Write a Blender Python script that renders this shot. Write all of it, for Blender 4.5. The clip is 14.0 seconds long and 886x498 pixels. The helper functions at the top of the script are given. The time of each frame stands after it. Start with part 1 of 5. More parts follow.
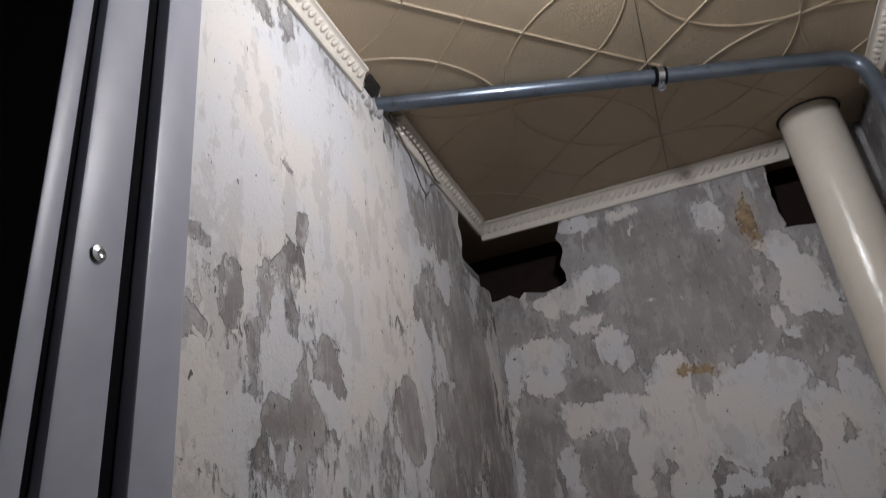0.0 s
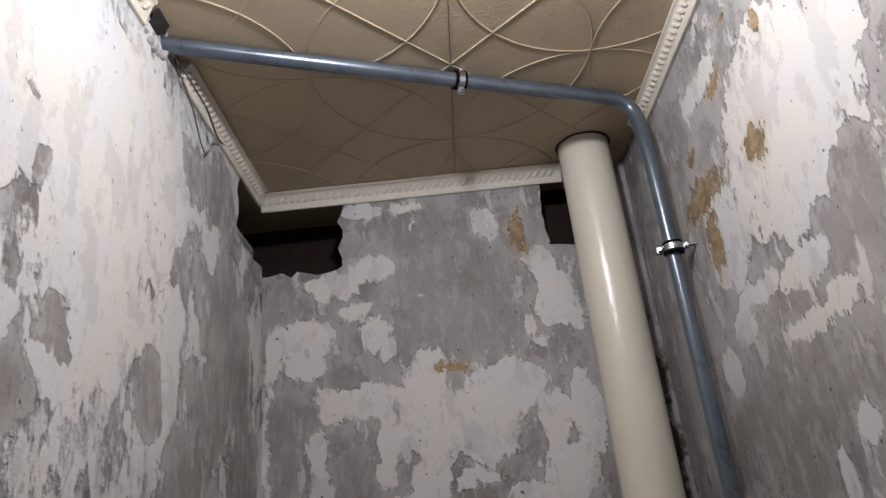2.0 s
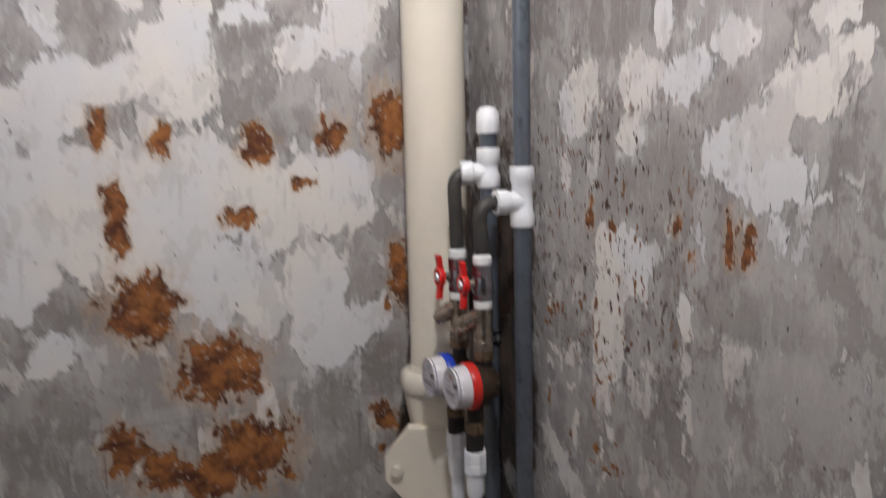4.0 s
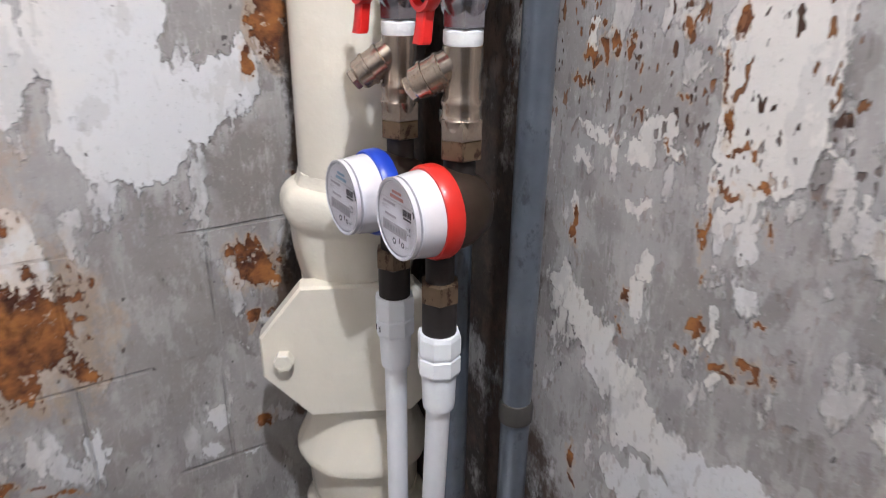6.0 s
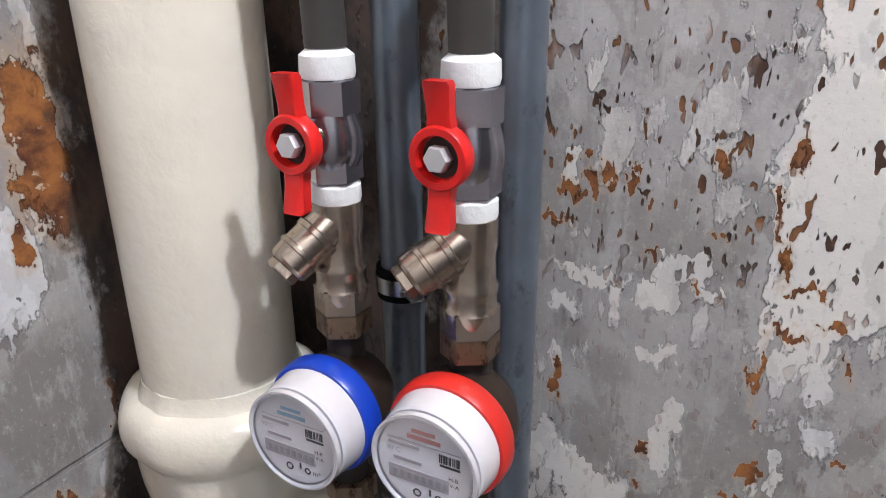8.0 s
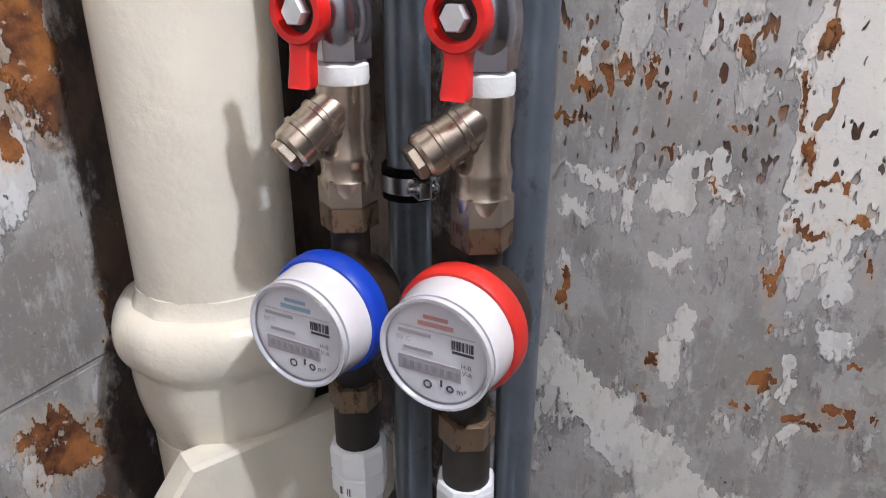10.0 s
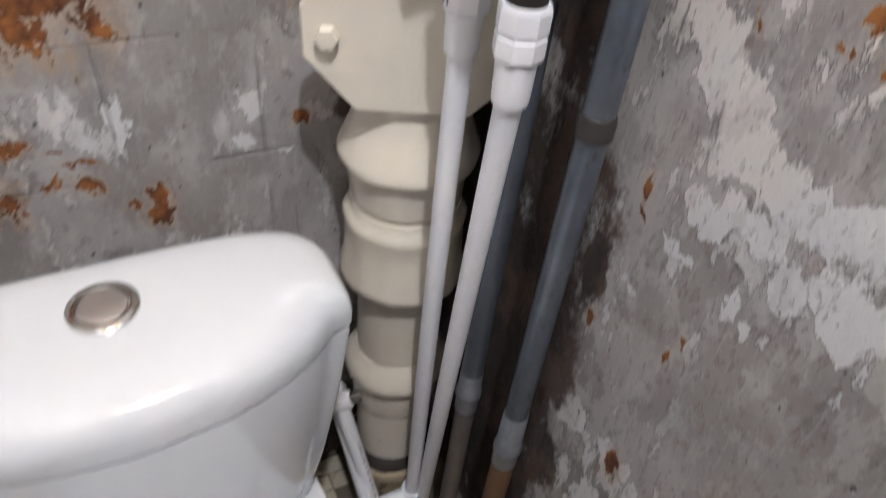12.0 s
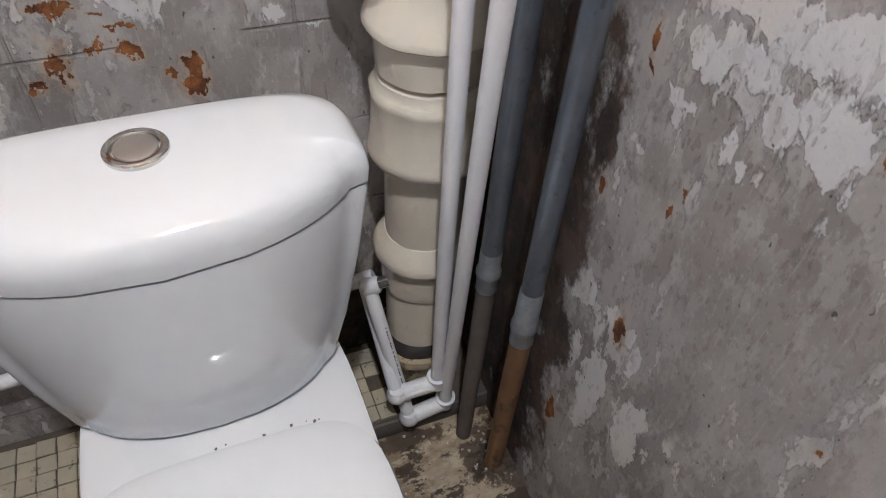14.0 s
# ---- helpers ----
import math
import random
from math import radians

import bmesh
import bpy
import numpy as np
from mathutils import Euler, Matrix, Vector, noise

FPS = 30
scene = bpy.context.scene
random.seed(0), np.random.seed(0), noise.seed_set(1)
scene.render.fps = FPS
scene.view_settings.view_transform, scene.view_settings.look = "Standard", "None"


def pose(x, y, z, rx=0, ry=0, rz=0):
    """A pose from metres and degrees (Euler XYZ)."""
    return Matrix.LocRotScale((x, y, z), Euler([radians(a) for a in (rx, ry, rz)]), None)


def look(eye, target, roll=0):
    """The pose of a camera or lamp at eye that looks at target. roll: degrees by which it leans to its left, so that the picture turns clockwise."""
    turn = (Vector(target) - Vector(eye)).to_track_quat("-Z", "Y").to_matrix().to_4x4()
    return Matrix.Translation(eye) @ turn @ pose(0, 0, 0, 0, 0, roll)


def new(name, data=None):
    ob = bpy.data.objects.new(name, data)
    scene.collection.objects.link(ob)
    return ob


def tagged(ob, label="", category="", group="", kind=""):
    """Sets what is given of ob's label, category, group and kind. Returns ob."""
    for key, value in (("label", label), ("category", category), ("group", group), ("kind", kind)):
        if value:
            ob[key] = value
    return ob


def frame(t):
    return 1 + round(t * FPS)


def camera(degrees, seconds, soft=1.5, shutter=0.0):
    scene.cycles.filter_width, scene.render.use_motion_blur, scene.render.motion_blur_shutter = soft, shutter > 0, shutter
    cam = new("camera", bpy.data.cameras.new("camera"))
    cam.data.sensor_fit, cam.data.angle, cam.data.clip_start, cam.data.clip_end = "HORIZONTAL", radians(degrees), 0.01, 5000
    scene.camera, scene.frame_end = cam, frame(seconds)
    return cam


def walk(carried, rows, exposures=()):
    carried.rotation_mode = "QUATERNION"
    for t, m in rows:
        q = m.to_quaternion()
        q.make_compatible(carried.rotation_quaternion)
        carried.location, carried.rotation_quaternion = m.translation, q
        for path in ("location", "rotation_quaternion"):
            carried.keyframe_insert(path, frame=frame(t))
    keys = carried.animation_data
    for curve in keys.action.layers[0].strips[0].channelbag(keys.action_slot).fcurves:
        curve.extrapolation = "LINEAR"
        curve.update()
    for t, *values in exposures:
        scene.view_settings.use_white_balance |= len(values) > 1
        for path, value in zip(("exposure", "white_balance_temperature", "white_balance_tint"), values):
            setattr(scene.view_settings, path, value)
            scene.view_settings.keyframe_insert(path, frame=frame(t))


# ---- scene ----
cam = camera(64.78, 14.0, 1.0, 0.5)
PATH = [
    (0, (0.392, -1.468, 1.634), (-0.183, 0.236, 2.508), -6.8),
    (0.5, (0.408, -1.495, 1.639), (-0.114, 0.193, 2.577), -6.5),
    (1, (0.405, -1.47, 1.653), (0.048, 0.281, 2.552), -6.9),
    (1.5, (0.405, -1.452, 1.648), (0.271, 0.362, 2.48), -7.0),
    (2, (0.399, -1.44, 1.642), (0.408, 0.406, 2.412), -6.1),
    (2.5, (0.39, -1.423, 1.627), (0.496, 0.45, 2.323), -5.7),
    (3, (0.419, -1.359, 1.565), (0.672, 0.588, 1.947), -3.8),
    (3.5, (0.295, -1.331, 1.563), (0.854, 0.589, 1.607), -2.7),
    (4, (0.298, -1.272, 1.511), (1.001, 0.58, 1.234), -1.4),
    (4.2, (0.314, -1.238, 1.48), (1.078, 0.577, 1.135), 0.1),
    (6.3, (0.455, -0.654, 1.326), (1.536, 0.817, 0.51), -0.6),
    (6.5, (0.458, -0.612, 1.336), (1.685, 0.75, 0.538), -2.1),
    (7, (0.428, -0.495, 1.369), (1.973, 0.526, 0.614), -1.5),
    (7.2, (0.422, -0.468, 1.388), (2.03, 0.478, 0.666), -1.0),
    (9.3, (0.409, -0.437, 1.364), (2.061, 0.398, 0.606), 0.1),
    (9.5, (0.406, -0.437, 1.354), (2.05, 0.409, 0.593), -0.1),
    (10, (0.407, -0.434, 1.334), (2.045, 0.4, 0.545), 0.2),
    (10.5, (0.406, -0.432, 1.333), (2.014, 0.397, 0.479), 0.6),
    (11, (0.406, -0.452, 1.322), (1.803, 0.555, 0.305), 1.4),
    (11.5, (0.431, -0.538, 1.288), (1.543, 0.581, 0.059), 5.6),
    (12, (0.46, -0.663, 1.222), (1.2, 0.61, -0.131), 6.7),
    (12.5, (0.472, -0.721, 1.195), (1.063, 0.523, -0.255), 4.4),
    (13, (0.471, -0.762, 1.177), (1.047, 0.478, -0.283), 4.1),
    (13.5, (0.472, -0.768, 1.175), (1.038, 0.462, -0.298), 3.3),
    (14, (0.468, -0.755, 1.178), (1.033, 0.487, -0.285), 4.3),
]
walk(cam, [(t, look(eye, target, roll)) for t, eye, target, roll in PATH],
     [(0.0, -0.88, 6250, 10), (0.6, -0.58, 6250, 10), (1.0, -0.42, 6250, 10), (1.5, -0.48, 6250, 10), (2.1, -0.28, 6350, 10), (2.5, -0.22, 6350, 10), (3.0, 0.52, 6300, 10), (3.5, 0.72, 6300, 10),
      (4.2, 1.2, 6350, 10), (6.3, 2.1, 5950, 9), (7.2, 1.95, 5900, 8), (9.3, 1.95, 5900, 8), (11.0, 2.15, 5950, 9), (12.0, 2.1, 6250, 10), (12.5, 1.98, 6250, 10), (13.2, 2.05, 6250, 10), (14.0, 2.05, 6250, 10)])

# ---- light: one bulb over the doorway, just under the ceiling ----
world = bpy.data.worlds.new("world")
scene.world = world
world.use_nodes = True
world.node_tree.nodes["Background"].inputs[0].default_value = (0.5, 0.55, 0.65, 1)
world.node_tree.nodes["Background"].inputs[1].default_value = 0.02


def bulb(name, place, watts, colour, radius):
    data = bpy.data.lights.new(name, "POINT")
    data.energy, data.color, data.shadow_soft_size = watts, colour, radius
    ob = new(name, data)
    ob.location = place
    return ob


bulb("ceiling_bulb", (0.44, -0.95, 2.362), 15.5, (0.93, 0.95, 1.0), 0.025)

W, H, D = 0.843, 2.42, -1.03      # room width, ceiling height, plane of the door wall

# ---- materials ----


class Graph:
    """Short forms for building node materials."""

    def __init__(self, name):
        self.m = bpy.data.materials.new(name)
        self.m.use_nodes = True
        self.t = self.m.node_tree
        self.b = self.t.nodes["Principled BSDF"]
        self.pos = self.add("ShaderNodeNewGeometry").outputs["Position"]

    def add(self, kind, **settings):
        n = self.t.nodes.new(kind)
        for k, v in settings.items():
            setattr(n, k, v)
        return n

    def put(self, socket, v):
        if hasattr(v, "is_output"):
            self.t.links.new(v, socket)
        else:
            socket.default_value = v

    def math(self, op, a, b=0.0, c=0.0, clamp=False):
        n = self.add("ShaderNodeMath", operation=op, use_clamp=clamp)
        for s, v in zip(n.inputs, (a, b, c)):
            self.put(s, v)
        return n.outputs[0]

    def vec(self, op, a, b=(0, 0, 0)):
        n = self.add("ShaderNodeVectorMath", operation=op)
        self.put(n.inputs[0], a)
        self.put(n.inputs[1], b)
        return n.outputs["Value"] if op in ("LENGTH", "DISTANCE") else n.outputs["Vector"]

    def noise(self, scale, detail=4.0, rough=0.55, stretch=(1, 1, 1), shift=(0, 0, 0), colour=False, source=None):
        v = self.vec("ADD", self.vec("MULTIPLY", source or self.pos, stretch), shift)
        n = self.add("ShaderNodeTexNoise")
        self.put(n.inputs["Vector"], v)
        n.inputs["Scale"].default_value, n.inputs["Detail"].default_value, n.inputs["Roughness"].default_value = scale, detail, rough
        return n.outputs["Color"] if colour else n.outputs["Fac"]

    def ramp(self, x, lo, hi):
        n = self.add("ShaderNodeMapRange", interpolation_type="SMOOTHSTEP")
        self.put(n.inputs["Value"], x)
        n.inputs["From Min"].default_value, n.inputs["From Max"].default_value = lo, hi
        return n.outputs["Result"]

    def mix(self, f, a, b):
        n = self.add("ShaderNodeMix", data_type="RGBA")
        self.put(n.inputs[0], f)
        for s, v in ((n.inputs[6], a), (n.inputs[7], b)):
            self.put(s, (*v, 1) if isinstance(v, tuple) and len(v) == 3 else v)
        return n.outputs[2]

    def bump(self, h, strength, dist):
        n = self.add("ShaderNodeBump")
        n.inputs["Strength"].default_value, n.inputs["Distance"].default_value = strength, dist
        self.put(n.inputs["Height"], h)
        self.t.links.new(n.outputs[0], self.b.inputs["Normal"])

    def base(self, colour, rough=0.6, metal=0.0):
        self.put(self.b.inputs["Base Color"], (*colour, 1) if isinstance(colour, tuple) else colour)
        self.put(self.b.inputs["Roughness"], rough)
        self.put(self.b.inputs["Metallic"], metal)
        return self.m


def spots(g, place, table):
    """The least normalised distance to a table of (u, z, half width, half height)."""
    least = 9.0
    for u, z, ru, rz in table:
        d = g.vec("LENGTH", g.vec("DIVIDE", g.vec("SUBTRACT", place, (u, z, 0)), (ru, rz, 1)))
        least = g.math("MINIMUM", least, d)
    return least


def wider(table, k):
    return [(u, z, ru * k, rz * k) for u, z, ru, rz in table]


def plaster(name, axis, putties, cements, rusts, seed, cover=-0.30, chaos=1.15, drift=0.05, pits=0.0, seams=False, rusty=1.12, torn=1.0, tans=(), grime_shade=()):
    """Scraped wall: grey cement, hard-edged smears of putty, places with old brown paint, drips and small pits."""
    g = Graph(name)
    sep = g.add("ShaderNodeSeparateXYZ")
    g.put(sep.inputs[0], g.pos)
    flat = g.add("ShaderNodeCombineXYZ")
    g.put(flat.inputs[0], sep.outputs[axis])
    g.put(flat.inputs[1], sep.outputs[2])
    p, height = flat.outputs[0], sep.outputs[2]
    sh = (seed * 3.7, seed * 1.9, seed)

    def n(scale, detail=4.0, rough=0.55, stretch=(1, 1, 1), shift=sh):
        return g.noise(scale, detail, rough, stretch, shift, False, p)

    def off(x, k):
        return g.math("MULTIPLY", g.math("SUBTRACT", x, 0.5), k)

    warp = g.vec("MULTIPLY", g.vec("SUBTRACT", g.noise(14, 4, 0.6, (1, 0.8, 1), sh, True, p), (0.5, 0.5, 0.5)), (drift, drift * 1.3, 0))
    fine = g.vec("MULTIPLY", g.vec("SUBTRACT", g.noise(62, 3, 0.65, (1.2, 0.6, 1), sh, True, p), (0.5, 0.5, 0.5)), (0.030 * torn, 0.045 * torn, 0))
    q = g.vec("ADD", g.vec("ADD", p, warp), fine)
    # how far a place lies inside the putty (above 0) or the bare cement (below 0)
    f = g.math("ADD", off(n(8, 9, 0.68, (1, 0.75, 1)), 1.9 * chaos), cover)
    f = g.math("ADD", f, off(n(11, 5, 0.6, (1.6, 0.4, 1), (sh[1], sh[0], 3)), 1.1 * chaos))
    f = g.math("ADD", f, off(n(40, 6, 0.7, (1.4, 0.5, 1), (6, seed, 4)), 0.8 * torn))
    if putties:
        f = g.math("ADD", f, g.math("MULTIPLY", g.math("MAXIMUM", g.math("SUBTRACT", 1.28, spots(g, q, putties)), -0.15), 1.9))
    if cements:
        f = g.math("SUBTRACT", f, g.math("MULTIPLY", g.math("MAXIMUM", g.math("SUBTRACT", 1.2, spots(g, q, cements)), 0.0), 1.7))
    film = n(13, 6, 0.65, (1.1, 0.7, 1), (seed, 4, 7))
    putty = g.ramp(f, 0.0, 0.055)
    holes = g.math("MULTIPLY", g.ramp(f, 1.1, 0.0), g.ramp(n(21, 7, 0.68, (1.3, 0.6, 1), (3, seed, 1)), 0.565, 0.595))
    putty = g.math("MULTIPLY", putty, g.math("SUBTRACT", 1.0, g.math("MULTIPLY", holes, 0.85 * torn)))
    dabs = g.math("MULTIPLY", g.ramp(f, -1.5, -0.1), g.ramp(n(19, 7, 0.66, (1.4, 0.55, 1), (seed, 8, 1)), 0.560, 0.580))
    putty = g.math("MAXIMUM", putty, g.math("MULTIPLY", dabs, 0.85))
    # second, thinner coat that only veils the cement
    veil = g.math("MULTIPLY", g.ramp(f, -1.6, -0.1), g.ramp(film, 0.475, 0.505))
    grain = n(160, 3, 0.7)
    tone = n(4, 6, 0.6, (1, 1, 1), (9, seed, 2))
    cement = g.mix(g.ramp(tone, 0.32, 0.68), (0.215, 0.196, 0.188), (0.335, 0.313, 0.304))
    cement = g.mix(g.math("MULTIPLY", g.ramp(n(30, 6, 0.72, (1.3, 0.5, 1)), 0.50, 0.60), 0.55), cement, (0.42, 0.40, 0.392))
    cement = g.mix(g.math("MULTIPLY", g.ramp(n(55, 5, 0.7, (1.6, 0.4, 1), (1, seed, 7)), 0.58, 0.66), 0.45), cement, (0.125, 0.11, 0.102))
    cement = g.mix(g.math("MULTIPLY", veil, 0.50), cement, (0.50, 0.478, 0.470))
    white = g.mix(g.ramp(n(5, 4, 0.5, (1, 1, 1), (4, 4, seed)), 0.42, 0.58), (0.675, 0.640, 0.605), (0.635, 0.628, 0.640))
    white = g.mix(g.math("MULTIPLY", g.ramp(n(16, 6, 0.65, (1.2, 0.6, 1), (7, 1, seed)), 0.54, 0.57), 0.45), white, (0.47, 0.452, 0.445))
    white = g.mix(g.math("MULTIPLY", g.ramp(n(34, 5, 0.7, (1.8, 0.3, 1), (2, 9, seed)), 0.60, 0.68), 0.30), white, (0.33, 0.315, 0.31))
    col = g.mix(putty, cement, white)
    hair = g.ramp(n(95, 4, 0.6, (2.2, 0.12, 1), (seed, 5, 5)), 0.60, 0.66)
    col = g.mix(g.math("MULTIPLY", hair, 0.16), col, (0.62, 0.60, 0.585))
    # thin shadow along the putty edges, painted into the colour
    rim = g.math("MULTIPLY", g.math("MULTIPLY", g.ramp(f, -0.14, -0.01), g.ramp(f, 0.03, -0.01)), g.ramp(n(26, 3, 0.5, (1, 1, 1), (5, 5, seed)), 0.48, 0.60))
    col = g.mix(g.math("MULTIPLY", rim, 0.55), col, (0.085, 0.075, 0.070))
    mottle = n(230, 4, 0.75, (1, 0.8, 1), (2, 2, seed))
    col = g.mix(g.math("MULTIPLY", g.ramp(mottle, 0.42, 0.30), 0.34), col, (0.11, 0.10, 0.095))
    col = g.mix(g.math("MULTIPLY", g.ramp(mottle, 0.58, 0.70), 0.30), col, (0.72, 0.70, 0.685))
    fleck = g.ramp(n(105, 2, 0.5, (1, 0.55, 1), (8, seed, 8)), 0.715, 0.735)
    col = g.mix(g.math("MULTIPLY", fleck, 0.85), col, (0.05, 0.042, 0.04))
    relief = g.math("ADD", g.math("MULTIPLY", putty, 0.6), g.math("ADD", g.math("MULTIPLY", grain, 0.10), g.math("MULTIPLY", n(48, 5, 0.7), 0.22)))
    if seams:
        # faint joints left by the tiles that once covered the lower wall
        low = g.ramp(height, 1.12, 1.0)
        for place in (sep.outputs[axis], height):
            wave = g.math("ABSOLUTE", g.math("SUBTRACT", g.math("FRACT", g.math("MULTIPLY_ADD", place, 1 / 0.15, 0.5 + 1e-3)), 0.5))
            line = g.math("MULTIPLY", g.ramp(g.math("ADD", wave, off(n(18), 0.02)), 0.018, 0.008), g.math("MULTIPLY", low, g.ramp(n(9, 3), 0.42, 0.55)))
            col = g.mix(g.math("MULTIPLY", line, 0.35), col, (0.18, 0.165, 0.145))
            relief = g.math("SUBTRACT", relief, g.math("MULTIPLY", line, 0.5))
    nb = n(34, 7, 0.70, (1.1, 0.65, 1), (2, seed, 5))
    for table, dark, light, glow in ((rusts, (0.075, 0.020, 0.008), (0.34, 0.130, 0.032), (0.50, 0.32, 0.17)), (tans, (0.20, 0.135, 0.075), (0.40, 0.29, 0.17), (0.52, 0.42, 0.30))):
        if table:
            fb = g.math("ADD", g.math("SUBTRACT", rusty, spots(g, q, table)), off(nb, 3.4))
            rust = g.ramp(fb, 0.0, 0.09)
            tint = g.mix(g.ramp(n(24, 6, 0.68, (1, 1, 1), (1, 1, 1)), 0.36, 0.64), light, dark)
            tint = g.mix(g.math("MULTIPLY", g.ramp(fb, 0.22, 0.03), 0.7), tint, dark)
            col = g.mix(g.math("MULTIPLY", g.ramp(fb, -0.75, 0.0), 0.38), col, glow)
            col = g.mix(rust, col, tint)
            chips = g.math("MULTIPLY", g.ramp(fb, 0.9, 0.2), g.ramp(n(90, 3, 0.6, (1, 1, 1), (seed, 3, 3)), 0.60, 0.64))
            col = g.mix(g.math("MULTIPLY", rust, g.math("MULTIPLY", chips, 0.8)), col, (0.58, 0.50, 0.43))
            relief = g.math("SUBTRACT", relief, g.math("MULTIPLY", rust, 0.7))
    if pits:
        zone = g.math("MULTIPLY", g.math("MULTIPLY", g.ramp(height, 1.66, 1.50), g.math("MAXIMUM", g.ramp(height, 1.15, 1.24), 0.22)), g.ramp(sep.outputs[1], -0.78, -0.52))
        keep = g.math("MULTIPLY", zone, g.ramp(n(11, 4, 0.7, (1, 0.5, 1), (seed, 6, 6)), 0.40, 0.50))
        pit = g.math("MULTIPLY", g.ramp(n(78, 2, 0.5, (1.4, 0.55, 1), (seed, 1, 3)), 0.618, 0.640), g.math("MULTIPLY", keep, pits))
        pit = g.math("MAXIMUM", pit, g.math("MULTIPLY", g.ramp(n(105, 2, 0.5, (1.3, 0.5, 1), (4, seed, 2)), 0.640, 0.665), zone))
        col = g.mix(pit, col, g.mix(g.ramp(n(20, 2, 0.5, (1, 1, 1), (3, 3, 3)), 0.45, 0.55), (0.06, 0.028, 0.016), (0.20, 0.085, 0.030)))
        relief = g.math("SUBTRACT", relief, g.math("MULTIPLY", pit, 0.5))
    if grime_shade:
        # dark stains that also carry painted shade of the pipe corner
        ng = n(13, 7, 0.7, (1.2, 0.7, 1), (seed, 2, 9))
        fg = g.math("ADD", g.math("SUBTRACT", 1.0, spots(g, q, grime_shade)), off(ng, 2.4))
        soot_shade = g.mix(g.ramp(ng, 0.45, 0.6), (0.022, 0.014, 0.010), (0.075, 0.045, 0.030))
        soot_shade = g.mix(g.math("MULTIPLY", g.ramp(n(44, 6, 0.7, (1.2, 0.6, 1), (seed, 7, 2)), 0.62, 0.68), 0.45), soot_shade, (0.24, 0.21, 0.19))
        col = g.mix(g.math("MULTIPLY", g.ramp(fg, -0.05, 0.30), 0.94), col, soot_shade)
    g.bump(relief, 0.85, 0.0045)
    return g.base(col, 0.86)


def plain(name, colour, rough=0.5, metal=0.0, vary=0.12, scale=30, bump=0.0, bscale=90, dirt=None, coat=0.0):
    """A paint, metal or plastic with slight change of tone, optional dirt and relief."""
    g = Graph(name)
    n = g.noise(scale, 4, 0.6)
    dark = tuple(c * (1 - vary) for c in colour)
    lite = tuple(min(1.0, c * (1 + vary)) for c in colour)
    col = g.mix(n, dark, lite)
    if dirt:
        col = g.mix(g.ramp(g.noise(scale * 2.3, 6, 0.7, (1, 1, 0.6), (5, 2, 8)), dirt[1], dirt[1] + 0.12), col, dirt[0])
    if bump:
        g.bump(g.noise(bscale, 4, 0.6), bump, 0.003)
    g.b.inputs["Coat Weight"].default_value = coat
    return g.base(col, rough, metal)


def clear(name):
    g = Graph(name)
    g.b.inputs["Transmission Weight"].default_value = 1.0
    g.b.inputs["IOR"].default_value = 1.34
    return g.base((0.95, 0.95, 0.97), 0.06)


BACK_PUTTY_HIGH = [
    (0.158, 2.18, 0.052, 0.026), (0.247, 2.214, 0.06, 0.022), (0.13, 2.162, 0.017, 0.018), (0.204, 2.12, 0.036, 0.018), (0.244, 2.065, 0.034, 0.032),
    (0.272, 2.025, 0.021, 0.024), (0.229, 2.356, 0.05, 0.02), (0.336, 2.351, 0.036, 0.013), (0.335, 2.305, 0.016, 0.018),
    (0.501, 2.286, 0.031, 0.032), (0.347, 2.137, 0.011, 0.006), (0.415, 2.132, 0.016, 0.008), (0.615, 2.186, 0.03, 0.037),
    (0.642, 2.085, 0.048, 0.078), (0.569, 2.048, 0.016, 0.023), (0.6, 2.014, 0.029, 0.017), (0.02, 2.028, 0.011, 0.067),
    (0.117, 2.079, 0.041, 0.025), (0.08, 2.058, 0.024, 0.032)
]
BACK_PUTTY_MID = [
    (0.35, 1.97, 0.045, 0.047), (0.358, 1.865, 0.066, 0.08), (0.446, 1.862, 0.055, 0.092), (0.527, 1.905, 0.062, 0.07), (0.593, 1.856, 0.034, 0.057),
    (0.229, 1.927, 0.087, 0.032), (0.143, 1.919, 0.042, 0.034), (0.089, 2.07, 0.053, 0.038), (0.09, 2.006, 0.043, 0.023),
    (0.117, 1.831, 0.019, 0.039), (0.122, 1.754, 0.022, 0.054), (0.271, 1.846, 0.037, 0.045), (0.253, 1.781, 0.017, 0.033),
    (0.333, 1.755, 0.038, 0.033), (0.43, 1.75, 0.043, 0.022), (0.521, 1.701, 0.041, 0.04), (0.608, 1.741, 0.056, 0.056),
    (0.661, 1.853, 0.028, 0.082), (0.299, 1.68, 0.052, 0.053), (0.026, 2.037, 0.017, 0.046), (0.008, 1.792, 0.006, 0.15)
]
BACK_PUTTY_LOW = [
    (0.176, 1.645, 0.103, 0.036), (0.323, 1.65, 0.05, 0.073), (0.091, 1.588, 0.063, 0.049), (0.124, 1.487, 0.055, 0.06), (0.315, 1.464, 0.06, 0.051),
    (0.282, 1.384, 0.059, 0.041), (0.102, 1.38, 0.064, 0.049), (0.404, 1.384, 0.062, 0.052), (0.427, 1.445, 0.063, 0.042),
    (0.567, 1.424, 0.067, 0.065), (0.527, 1.276, 0.054, 0.075), (0.603, 1.465, 0.045, 0.043), (0.054, 1.297, 0.036, 0.048),
    (0.328, 1.276, 0.05, 0.041), (0.418, 1.235, 0.042, 0.052), (0.051, 1.463, 0.027, 0.088)
]
